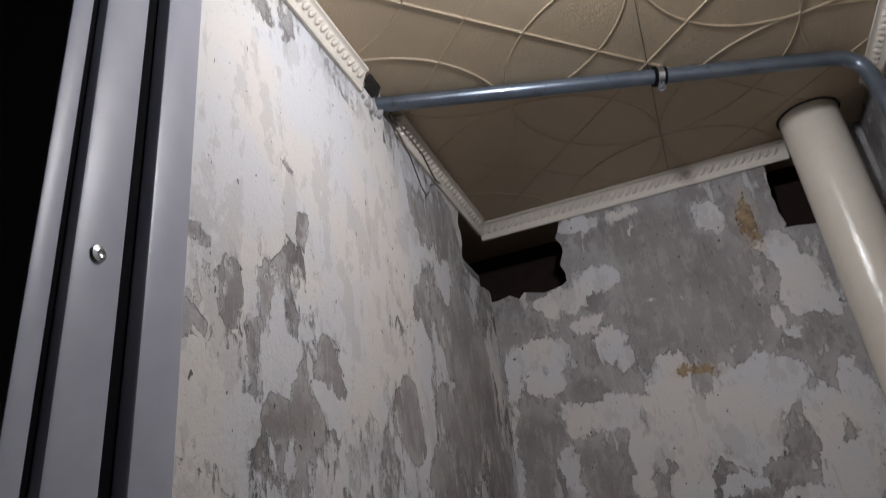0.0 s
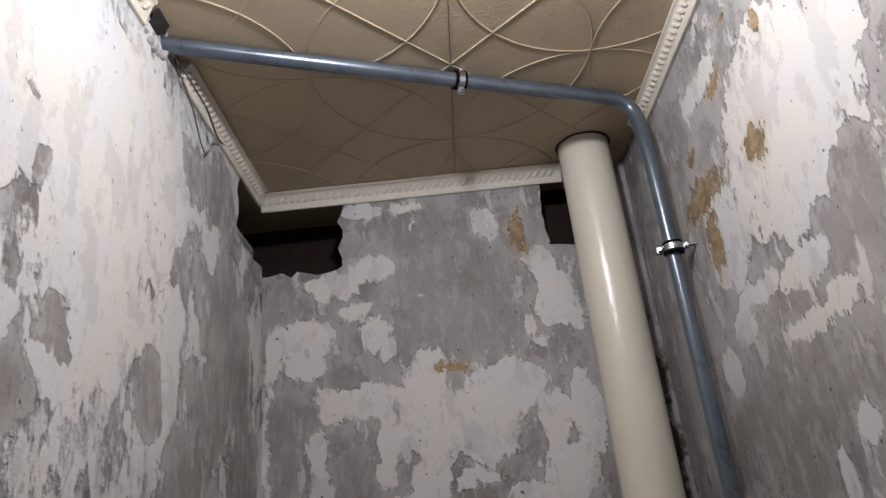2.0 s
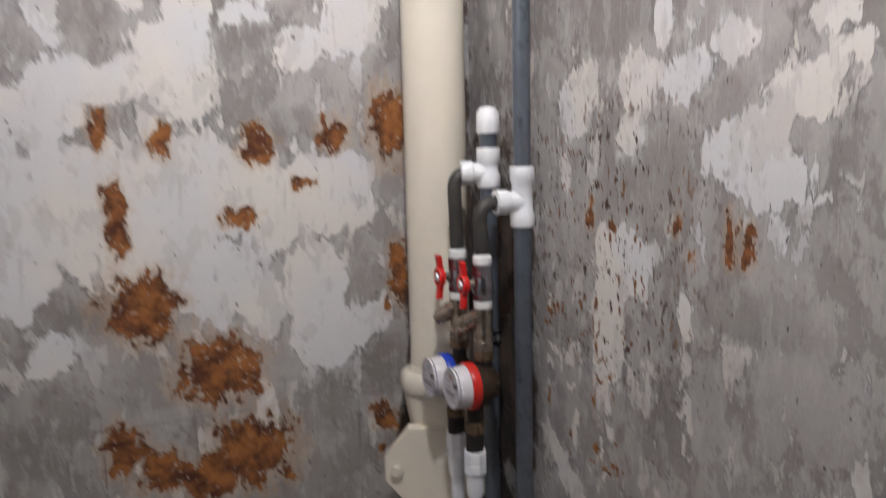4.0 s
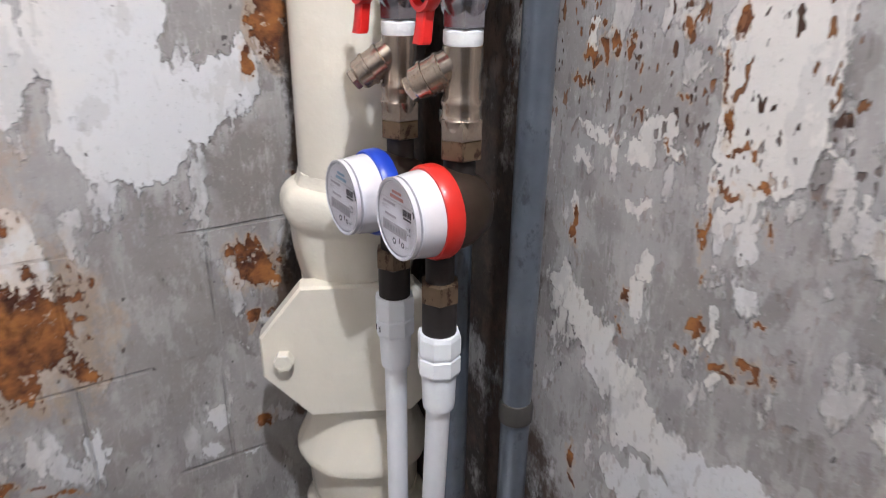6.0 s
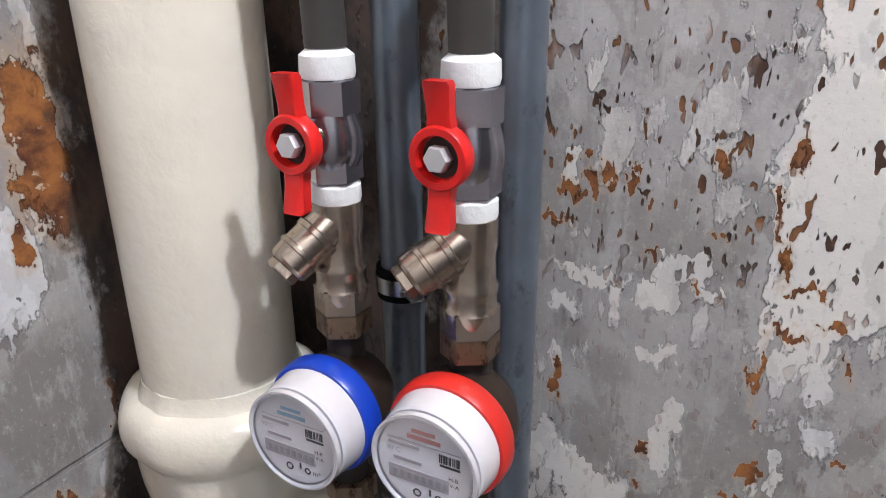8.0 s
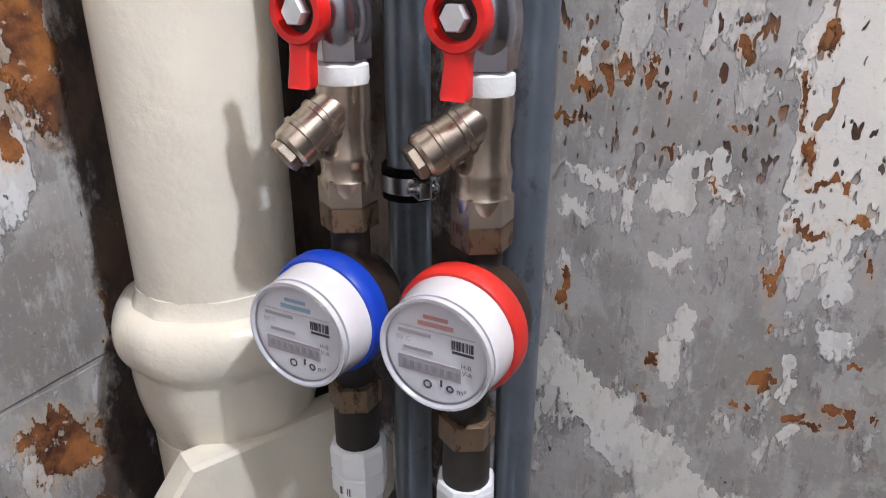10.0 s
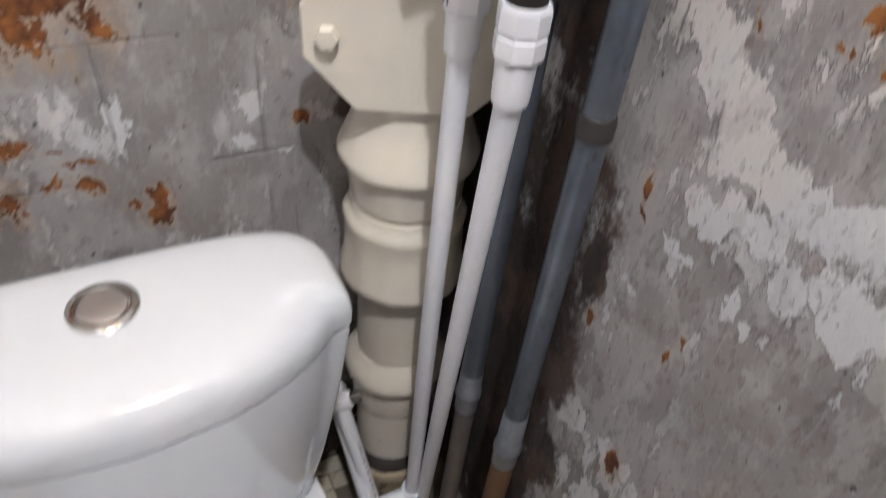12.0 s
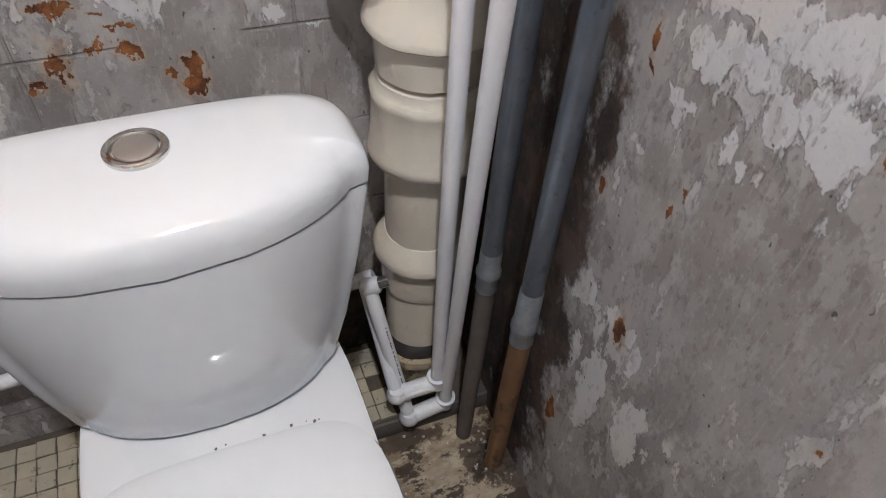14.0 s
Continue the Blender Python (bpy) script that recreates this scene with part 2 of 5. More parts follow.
BACK_PUTTY_BOTTOM = [
    (0.1, 1.595, 0.046, 0.052), (0.121, 1.388, 0.049, 0.055), (0.319, 1.375, 0.055, 0.088), (0.389, 1.289, 0.057, 0.051),
    (0.531, 1.308, 0.042, 0.052), (0.545, 1.178, 0.058, 0.065), (0.365, 1.22, 0.039, 0.041), (0.424, 1.054, 0.02, 0.065),
    (0.623, 1.202, 0.045, 0.066), (0.074, 1.318, 0.04, 0.046), (0.086, 1.184, 0.032, 0.038), (0.458, 0.82, 0.009, 0.035),
    (0.586, 0.809, 0.013, 0.02), (0.575, 0.764, 0.015, 0.009), (0.622, 0.749, 0.015, 0.005), (0.4, 0.831, 0.009, 0.018)
]
BACK_CEMENT = [
    (0.413, 2.148, 0.138, 0.111), (0.467, 2.062, 0.103, 0.061), (0.36, 2.3, 0.105, 0.051), (0.101, 1.898, 0.025, 0.044),
    (0.049, 1.867, 0.041, 0.078), (0.185, 1.762, 0.052, 0.076), (0.175, 1.975, 0.032, 0.034), (0.035, 2.154, 0.054, 0.047),
    (0.405, 1.944, 0.02, 0.035), (0.428, 1.695, 0.054, 0.044), (0.626, 2.009, 0.047, 0.036), (0.194, 1.676, 0.025, 0.032),
    (0.546, 1.835, 0.034, 0.051), (0.353, 2.064, 0.045, 0.048), (0.376, 1.209, 0.041, 0.041), (0.615, 1.245, 0.034, 0.066),
    (0.474, 1.538, 0.021, 0.053)
]
BACK_CEMENT_LOW = [
    (0.048, 1.035, 0.056, 0.058), (0.089, 1.126, 0.032, 0.048), (0.236, 1.114, 0.063, 0.04), (0.535, 0.957, 0.081, 0.09),
    (0.653, 1.109, 0.045, 0.068), (0.151, 1.254, 0.034, 0.028), (0.101, 1.259, 0.04, 0.028), (0.394, 1.37, 0.029, 0.02), (0.42, 0.887, 0.058, 0.033),
    (0.51, 0.843, 0.068, 0.056), (0.488, 0.711, 0.07, 0.046), (0.628, 0.691, 0.034, 0.077), (0.44, 0.762, 0.031, 0.021)
]
BACK_RUST = [
    (0.233, 1.255, 0.044, 0.041), (0.202, 1.416, 0.016, 0.04), (0.35, 1.134, 0.05, 0.043), (0.394, 0.972, 0.052, 0.054),
    (0.318, 0.942, 0.029, 0.032), (0.183, 1.01, 0.023, 0.032), (0.243, 0.957, 0.031, 0.027), (0.432, 1.532, 0.02, 0.021),
    (0.573, 1.544, 0.019, 0.024), (0.508, 1.465, 0.012, 0.008), (0.681, 1.564, 0.029, 0.049), (0.691, 1.284, 0.016, 0.042),
    (0.649, 0.997, 0.02, 0.014), (0.184, 1.555, 0.013, 0.026), (0.282, 1.544, 0.012, 0.019), (0.405, 1.404, 0.019, 0.014)
]
BACK_RUST_LOW = [
    (0.338, 0.736, 0.013, 0.02), (0.417, 0.746, 0.013, 0.01), (0.476, 0.694, 0.013, 0.011), (0.354, 0.803, 0.015, 0.006),
    (0.418, 0.772, 0.02, 0.003), (0.451, 0.71, 0.005, 0.006), (0.378, 0.752, 0.006, 0.004), (0.389, 0.796, 0.007, 0.003),
    (0.31, 0.709, 0.008, 0.006), (0.672, 1.265, 0.008, 0.016), (0.66, 1.223, 0.006, 0.012), (0.695, 1.252, 0.004, 0.004),
    (0.639, 1.023, 0.015, 0.012), (0.672, 0.98, 0.008, 0.011), (0.699, 1.086, 0.003, 0.01), (0.665, 0.928, 0.008, 0.004),
    (0.639, 0.935, 0.006, 0.006), (0.704, 1.275, 0.003, 0.004), (0.637, 0.931, 0.005, 0.009), (0.649, 0.79, 0.008, 0.008),
    (0.477, 0.715, 0.008, 0.015)
]
LEFT_PUTTY = [
    (-0.981, 1.791, 0.055, 0.041), (-0.691, 1.98, 0.085, 0.101), (-0.87, 1.869, 0.021, 0.025), (-0.488, 2.123, 0.034, 0.052),
    (-0.762, 1.844, 0.032, 0.024), (-0.314, 2.144, 0.038, 0.043), (-0.972, 2.103, 0.093, 0.123), (-0.772, 2.165, 0.162, 0.119),
    (-0.603, 2.172, 0.121, 0.119), (-0.47, 1.939, 0.023, 0.1)
]
LEFT_CEMENT = [
    (-0.828, 2.047, 0.021, 0.033), (-1.031, 1.872, 0.032, 0.025), (-1.035, 1.829, 0.025, 0.017), (-0.965, 1.914, 0.021, 0.031),
    (-0.838, 1.813, 0.05, 0.038), (-0.758, 1.89, 0.03, 0.036), (-0.419, 2.25, 0.056, 0.053), (-0.295, 2.271, 0.075, 0.081),
    (-0.454, 2.055, 0.04, 0.044), (-0.266, 2.07, 0.12, 0.117), (-0.192, 1.957, 0.114, 0.135), (-0.529, 1.862, 0.048, 0.055),
    (-0.894, 1.933, 0.011, 0.021), (-1.01, 1.962, 0.02, 0.013), (-0.916, 1.885, 0.017, 0.021), (-0.86, 2.114, 0.03, 0.026),
    (-0.297, 1.875, 0.123, 0.077), (-0.395, 1.747, 0.098, 0.074), (-0.135, 1.94, 0.054, 0.159), (-0.122, 1.774, 0.082, 0.116)
]
LEFT_RUST = [
    (-0.377, 1.572, 0.023, 0.043), (-0.169, 1.555, 0.044, 0.048), (-0.044, 1.565, 0.036, 0.068), (-0.313, 1.525, 0.022, 0.027),
    (-0.196, 1.468, 0.046, 0.03), (-0.425, 1.594, 0.012, 0.021)
]
RIGHT_PUTTY_HIGH = [
    (-0.755, 2.092, 0.09, 0.058), (-0.43, 2.033, 0.067, 0.08), (-0.574, 2.056, 0.068, 0.038), (-0.828, 2.081, 0.04, 0.029),
    (-0.467, 2.282, 0.08, 0.021), (-0.636, 2.171, 0.054, 0.036), (-0.65, 2.007, 0.074, 0.041), (-0.619, 1.912, 0.064, 0.024),
    (-0.479, 1.923, 0.069, 0.02), (-0.604, 1.844, 0.064, 0.012), (-0.681, 1.854, 0.032, 0.017), (-0.412, 1.892, 0.046, 0.029),
    (-0.327, 1.843, 0.035, 0.039)
]
RIGHT_PUTTY_MID = [
    (-0.386, 1.566, 0.04, 0.043), (-0.526, 1.592, 0.031, 0.042), (-0.578, 1.668, 0.016, 0.038), (-0.696, 1.613, 0.034, 0.02),
    (-0.649, 1.72, 0.035, 0.03), (-0.623, 1.587, 0.041, 0.023), (-0.421, 1.599, 0.025, 0.033), (-0.514, 1.525, 0.026, 0.023),
    (-0.691, 1.502, 0.038, 0.031), (-0.738, 1.481, 0.054, 0.035), (-0.773, 1.556, 0.044, 0.025), (-0.727, 1.527, 0.039, 0.024),
    (-0.806, 1.459, 0.011, 0.004), (-0.757, 1.425, 0.013, 0.02), (-0.626, 1.316, 0.013, 0.031), (-0.487, 1.377, 0.021, 0.039),
    (-0.812, 1.629, 0.025, 0.015), (-0.828, 1.59, 0.018, 0.016), (-0.493, 1.301, 0.016, 0.047), (-0.359, 1.47, 0.014, 0.027)
]
RIGHT_PUTTY_NEAR = [
    (-0.331, 1.199, 0.025, 0.005), (-0.385, 1.212, 0.019, 0.01), (-0.347, 1.187, 0.005, 0.01), (-0.371, 1.193, 0.013, 0.01),
    (-0.38, 1.149, 0.012, 0.005), (-0.39, 1.105, 0.008, 0.009), (-0.385, 1.077, 0.007, 0.016), (-0.447, 1.251, 0.014, 0.018),
    (-0.439, 1.176, 0.003, 0.021), (-0.455, 1.158, 0.009, 0.01), (-0.459, 1.246, 0.01, 0.024), (-0.474, 1.155, 0.006, 0.014),
    (-0.307, 1.131, 0.004, 0.012), (-0.311, 1.171, 0.01, 0.007), (-0.458, 1.086, 0.004, 0.016), (-0.477, 1.117, 0.007, 0.009),
    (-0.404, 1.199, 0.009, 0.005), (-0.313, 1.271, 0.005, 0.016), (-0.463, 1.043, 0.005, 0.007)
]
RIGHT_PUTTY_BAND = [
    (-0.303, 1.058, 0.009, 0.011), (-0.32, 1.043, 0.012, 0.012), (-0.337, 1.026, 0.013, 0.013), (-0.356, 1.009, 0.014, 0.016),
    (-0.374, 0.995, 0.017, 0.017), (-0.395, 0.98, 0.017, 0.019), (-0.417, 0.965, 0.019, 0.018), (-0.39, 0.953, 0.008, 0.016)
]
RIGHT_PUTTY_LOW = [
    (-0.464, 0.954, 0.037, 0.015), (-0.434, 0.915, 0.025, 0.009), (-0.518, 0.918, 0.02, 0.017), (-0.519, 0.962, 0.023, 0.017),
    (-0.476, 0.896, 0.011, 0.015), (-0.398, 0.899, 0.016, 0.012), (-0.523, 0.894, 0.011, 0.006), (-0.311, 0.56, 0.024, 0.025),
    (-0.476, 0.446, 0.014, 0.034), (-0.396, 0.41, 0.013, 0.06), (-0.445, 0.847, 0.004, 0.012), (-0.465, 0.841, 0.005, 0.005),
    (-0.348, 0.775, 0.01, 0.005), (-0.431, 0.577, 0.006, 0.011), (-0.38, 0.852, 0.015, 0.006)
]
RIGHT_PUTTY_CORNER = [
    (-0.285, 0.573, 0.014, 0.017), (-0.333, 0.557, 0.021, 0.019), (-0.399, 0.568, 0.016, 0.015), (-0.449, 0.549, 0.007, 0.024),
    (-0.351, 0.45, 0.01, 0.034), (-0.411, 0.446, 0.01, 0.045), (-0.488, 0.425, 0.013, 0.036), (-0.489, 0.499, 0.008, 0.018),
    (-0.299, 0.444, 0.01, 0.035)
]
RIGHT_CEMENT_HIGH = [
    (-0.334, 2.29, 0.06, 0.048), (-0.773, 1.942, 0.043, 0.075), (-0.595, 1.743, 0.126, 0.066), (-0.375, 1.748, 0.138, 0.052),
    (-0.515, 2.324, 0.055, 0.016), (-0.203, 2.041, 0.046, 0.078), (-0.461, 1.693, 0.088, 0.064), (-0.679, 1.675, 0.041, 0.032),
    (-0.683, 1.555, 0.03, 0.025), (-0.532, 1.451, 0.1, 0.045), (-0.719, 1.331, 0.106, 0.03), (-0.828, 1.508, 0.015, 0.031),
    (-0.453, 1.767, 0.059, 0.048), (-0.795, 1.664, 0.026, 0.022), (-0.593, 1.484, 0.044, 0.063)
]
RIGHT_CEMENT_NEAR = [
    (-0.317, 1.156, 0.014, 0.014), (-0.347, 1.129, 0.019, 0.02), (-0.332, 1.085, 0.018, 0.015), (-0.409, 1.08, 0.017, 0.025),
    (-0.415, 1.152, 0.014, 0.019), (-0.336, 1.246, 0.03, 0.02), (-0.44, 0.996, 0.032, 0.019), (-0.385, 1.254, 0.016, 0.019),
    (-0.431, 1.104, 0.01, 0.032), (-0.468, 1.114, 0.007, 0.015), (-0.484, 1.024, 0.025, 0.022), (-0.347, 0.946, 0.022, 0.027),
    (-0.38, 1.028, 0.016, 0.011)
]
RIGHT_CEMENT_LOW = [
    (-0.497, 0.735, 0.082, 0.075), (-0.391, 0.775, 0.04, 0.029), (-0.574, 0.782, 0.057, 0.07), (-0.434, 0.866, 0.011, 0.012),
    (-0.365, 0.83, 0.01, 0.014), (-0.517, 0.856, 0.024, 0.011), (-0.514, 0.58, 0.034, 0.073)
]
RIGHT_TAN = [
    (-0.533, 2.248, 0.028, 0.012), (-0.602, 2.102, 0.026, 0.025), (-0.388, 2.124, 0.075, 0.028), (-0.39, 2.041, 0.023, 0.048),
    (-0.683, 2.236, 0.01, 0.02), (-0.376, 2.201, 0.021, 0.009), (-0.612, 2.308, 0.009, 0.006)
]
RIGHT_RUST_MID = [
    (-0.768, 1.674, 0.018, 0.015), (-0.794, 1.654, 0.006, 0.004), (-0.693, 1.41, 0.008, 0.022), (-0.719, 1.407, 0.008, 0.018),
    (-0.427, 1.421, 0.011, 0.017), (-0.609, 1.42, 0.006, 0.013), (-0.631, 1.383, 0.008, 0.006),
    (-0.483, 1.404, 0.007, 0.012)
]
RIGHT_RUST_NEAR = [
    (-0.312, 1.256, 0.006, 0.006), (-0.305, 1.233, 0.008, 0.003), (-0.337, 1.272, 0.003, 0.007), (-0.363, 1.257, 0.003, 0.006),
    (-0.363, 1.223, 0.003, 0.003), (-0.405, 1.241, 0.003, 0.004), (-0.327, 1.265, 0.003, 0.006), (-0.443, 1.292, 0.003, 0.009),
    (-0.436, 1.256, 0.003, 0.009), (-0.443, 1.23, 0.003, 0.011), (-0.455, 1.212, 0.007, 0.003), (-0.467, 1.212, 0.003, 0.003),
    (-0.44, 1.154, 0.003, 0.016), (-0.445, 1.12, 0.003, 0.008), (-0.453, 1.182, 0.01, 0.003), (-0.477, 1.187, 0.004, 0.003),
    (-0.488, 1.161, 0.003, 0.008), (-0.488, 1.066, 0.008, 0.005), (-0.463, 1.058, 0.007, 0.003)
]
RIGHT_RUST_SMALL = [
    (-0.475, 1.052, 0.007, 0.003), (-0.508, 1.066, 0.003, 0.004), (-0.489, 1.104, 0.003, 0.003), (-0.376, 1.072, 0.003, 0.007),
    (-0.374, 1.046, 0.004, 0.003), (-0.307, 1.111, 0.003, 0.014), (-0.432, 1.051, 0.004, 0.003), (-0.402, 1.277, 0.003, 0.006),
    (-0.353, 1.274, 0.003, 0.003), (-0.323, 1.281, 0.003, 0.003), (-0.312, 1.277, 0.003, 0.003), (-0.495, 1.064, 0.003, 0.01),
    (-0.397, 1.201, 0.003, 0.003), (-0.444, 1.077, 0.003, 0.004)
]
RIGHT_RUST_LOW = [
    (-0.333, 0.878, 0.005, 0.014), (-0.32, 0.703, 0.006, 0.007), (-0.426, 0.784, 0.003, 0.007), (-0.416, 0.752, 0.004, 0.005),
    (-0.413, 0.564, 0.011, 0.016), (-0.344, 0.284, 0.009, 0.025), (-0.638, 0.707, 0.004, 0.004), (-0.562, 0.927, 0.004, 0.003),
    (-0.336, 0.853, 0.003, 0.005), (-0.287, 0.524, 0.006, 0.016)
]
# last table: corner stains plus painted shade behind drain and risers
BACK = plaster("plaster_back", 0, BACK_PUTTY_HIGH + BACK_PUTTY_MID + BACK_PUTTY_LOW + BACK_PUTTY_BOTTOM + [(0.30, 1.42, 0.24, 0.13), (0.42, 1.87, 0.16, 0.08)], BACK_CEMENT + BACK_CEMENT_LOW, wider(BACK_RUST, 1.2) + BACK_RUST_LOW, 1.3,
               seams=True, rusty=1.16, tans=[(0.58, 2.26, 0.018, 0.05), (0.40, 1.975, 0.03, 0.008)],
               grime_shade=[(0.80, 0.60, 0.085, 0.60), (0.80, 1.60, 0.045, 0.60), (0.81, 1.20, 0.08, 0.40), (0.66, 0.15, 0.10, 0.14), (0.74, 1.10, 0.05, 0.35), (0.70, 0.92, 0.03, 0.16)])
LEFT = plaster("plaster_left", 1, LEFT_PUTTY, LEFT_CEMENT, LEFT_RUST, 4.1, cover=0.34, chaos=0.42, drift=0.09, torn=0.45)
RIGHT = plaster("plaster_right", 1, RIGHT_PUTTY_HIGH + RIGHT_PUTTY_MID + RIGHT_PUTTY_NEAR + wider(RIGHT_PUTTY_BAND, 1.3) + wider(RIGHT_PUTTY_LOW, 1.25) + RIGHT_PUTTY_CORNER + [(-0.68, 2.10, 0.17, 0.13), (-0.47, 1.26, 0.035, 0.075), (-0.50, 1.36, 0.05, 0.06)], RIGHT_CEMENT_HIGH + RIGHT_CEMENT_NEAR + RIGHT_CEMENT_LOW,
                RIGHT_RUST_MID + RIGHT_RUST_NEAR + RIGHT_RUST_SMALL + RIGHT_RUST_LOW, 7.7, cover=-0.22, drift=0.022, pits=1.0, tans=RIGHT_TAN,
                grime_shade=[(-0.10, 0.52, 0.20, 0.58), (-0.12, 0.30, 0.20, 0.5), (-0.22, 0.55, 0.105, 0.38), (-0.24, 0.20, 0.10, 0.25), (-0.31, 0.44, 0.05, 0.06), (-0.10, 1.18, 0.15, 0.40), (-0.19, 1.05, 0.09, 0.16), (-0.30, 0.75, 0.02, 0.06)])
FRONT = plaster("plaster_front", 0, [], [], [], 9.9)
HALL = plain("hall_dark", (0.10, 0.085, 0.075), 0.8)
CEIL = plain("foam_tile", (0.50, 0.395, 0.27), 0.36, bump=0.7, bscale=270, vary=0.08)
FOAM = plain("foam_moulding", (0.74, 0.67, 0.58), 0.55, vary=0.08, bump=0.25, dirt=((0.35, 0.25, 0.16), 0.66))
# near-black, so the darkness inside the vent holes sits in the colour
DUCT = plain("dark_duct_brick", (0.022, 0.011, 0.007), 0.95, vary=0.4, bump=0.6, bscale=40)
FRAME = plain("frame_white_plastic", (0.33, 0.335, 0.385), 0.42, vary=0.1)
BLACK = plain("black_rubber", (0.004, 0.004, 0.005), 0.95)
BLACK.node_tree.nodes["Principled BSDF"].inputs["Specular IOR Level"].default_value = 0.1
NUT = plain("white_zinc", (0.72, 0.72, 0.73), 0.42, 0.6, vary=0.08)
CREAM = plain("cream_oil_paint", (0.75, 0.69, 0.585), 0.24, vary=0.05, scale=14, bump=0.5, bscale=42, dirt=((0.40, 0.30, 0.20), 0.67), coat=0.12)
FOOT = plain("dirty_cream_paint", (0.47, 0.39, 0.27), 0.5, vary=0.25, scale=20, bump=0.7, bscale=40, dirt=((0.14, 0.09, 0.05), 0.52))
GREY = plain("galvanised_pipe", (0.14, 0.163, 0.197), 0.30, 0.5, vary=0.35, scale=25, dirt=((0.09, 0.105, 0.125), 0.56), coat=0.35)
LIGHTGREY = plain("silver_paint", (0.30, 0.32, 0.35), 0.35, 0.5, vary=0.4, scale=60, dirt=((0.08, 0.09, 0.11), 0.6))
RUSTPIPE = plain("rusty_pipe", (0.22, 0.12, 0.06), 0.7, 0.1, vary=0.35, scale=18, bump=0.2, dirt=((0.10, 0.06, 0.035), 0.55))
DULLPIPE = plain("dull_grey_pipe", (0.14, 0.12, 0.105), 0.7, vary=0.3)
PPR = plain("white_polypropylene", (0.83, 0.83, 0.86), 0.35, vary=0.03)
VALVEBODY = plain("nickel_valve", (0.36, 0.34, 0.37), 0.22, 0.95, vary=0.15, scale=40, dirt=((0.2, 0.17, 0.16), 0.66))
BRASS = plain("nickel_brass", (0.42, 0.345, 0.28), 0.26, 0.92, vary=0.2, scale=40, dirt=((0.22, 0.15, 0.10), 0.6))
OLDBRASS = plain("stained_brass", (0.19, 0.13, 0.08), 0.45, 0.7, vary=0.4, scale=60, dirt=((0.06, 0.03, 0.02), 0.5))
METERBODY = plain("dark_brass", (0.055, 0.036, 0.024), 0.5, 0.6, vary=0.4, scale=60)
STEEL = plain("zinc_steel", (0.50, 0.51, 0.53), 0.25, 0.95, vary=0.1)
CHROME = plain("chrome", (0.72, 0.71, 0.69), 0.12, 1.0, vary=0.03)
DARKIRON = plain("dark_iron", (0.035, 0.028, 0.025), 0.6, 0.4, vary=0.4)
TAPE = plain("white_thread_tape", (0.82, 0.82, 0.82), 0.6, vary=0.05, bump=0.3, bscale=200)
RED = plain("red_plastic", (0.62, 0.012, 0.010), 0.33, vary=0.06)
REDRING = plain("red_ring", (0.58, 0.022, 0.015), 0.35, vary=0.05)
BLUERING = plain("blue_ring", (0.008, 0.045, 0.42), 0.35, vary=0.05)
GLASS = clear("clear_plastic")
DIAL = plain("dial_paper", (0.84, 0.80, 0.82), 0.5, vary=0.03)
DRUM = plain("dial_body", (0.68, 0.645, 0.665), 0.25, vary=0.12, scale=60, coat=0.6)
INK = plain("grey_ink", (0.10, 0.09, 0.10), 0.5)
PALEINK = plain("pale_ink", (0.45, 0.40, 0.42), 0.5)
PINKINK = plain("red_ink", (0.62, 0.30, 0.27), 0.5)
BLUEINK = plain("blue_ink", (0.36, 0.50, 0.62), 0.5)
CERAMIC = plain("sanitary_ceramic", (0.74, 0.755, 0.78), 0.08, vary=0.012, coat=0.5)
TILE = plain("mosaic_tile", (0.43, 0.385, 0.30), 0.55, vary=0.22, scale=25, bump=0.15, dirt=((0.16, 0.12, 0.08), 0.58))
MORTAR = plain("grey_mortar", (0.13, 0.12, 0.11), 0.9, vary=0.25, bump=0.5, bscale=70, dirt=((0.07, 0.055, 0.045), 0.62))
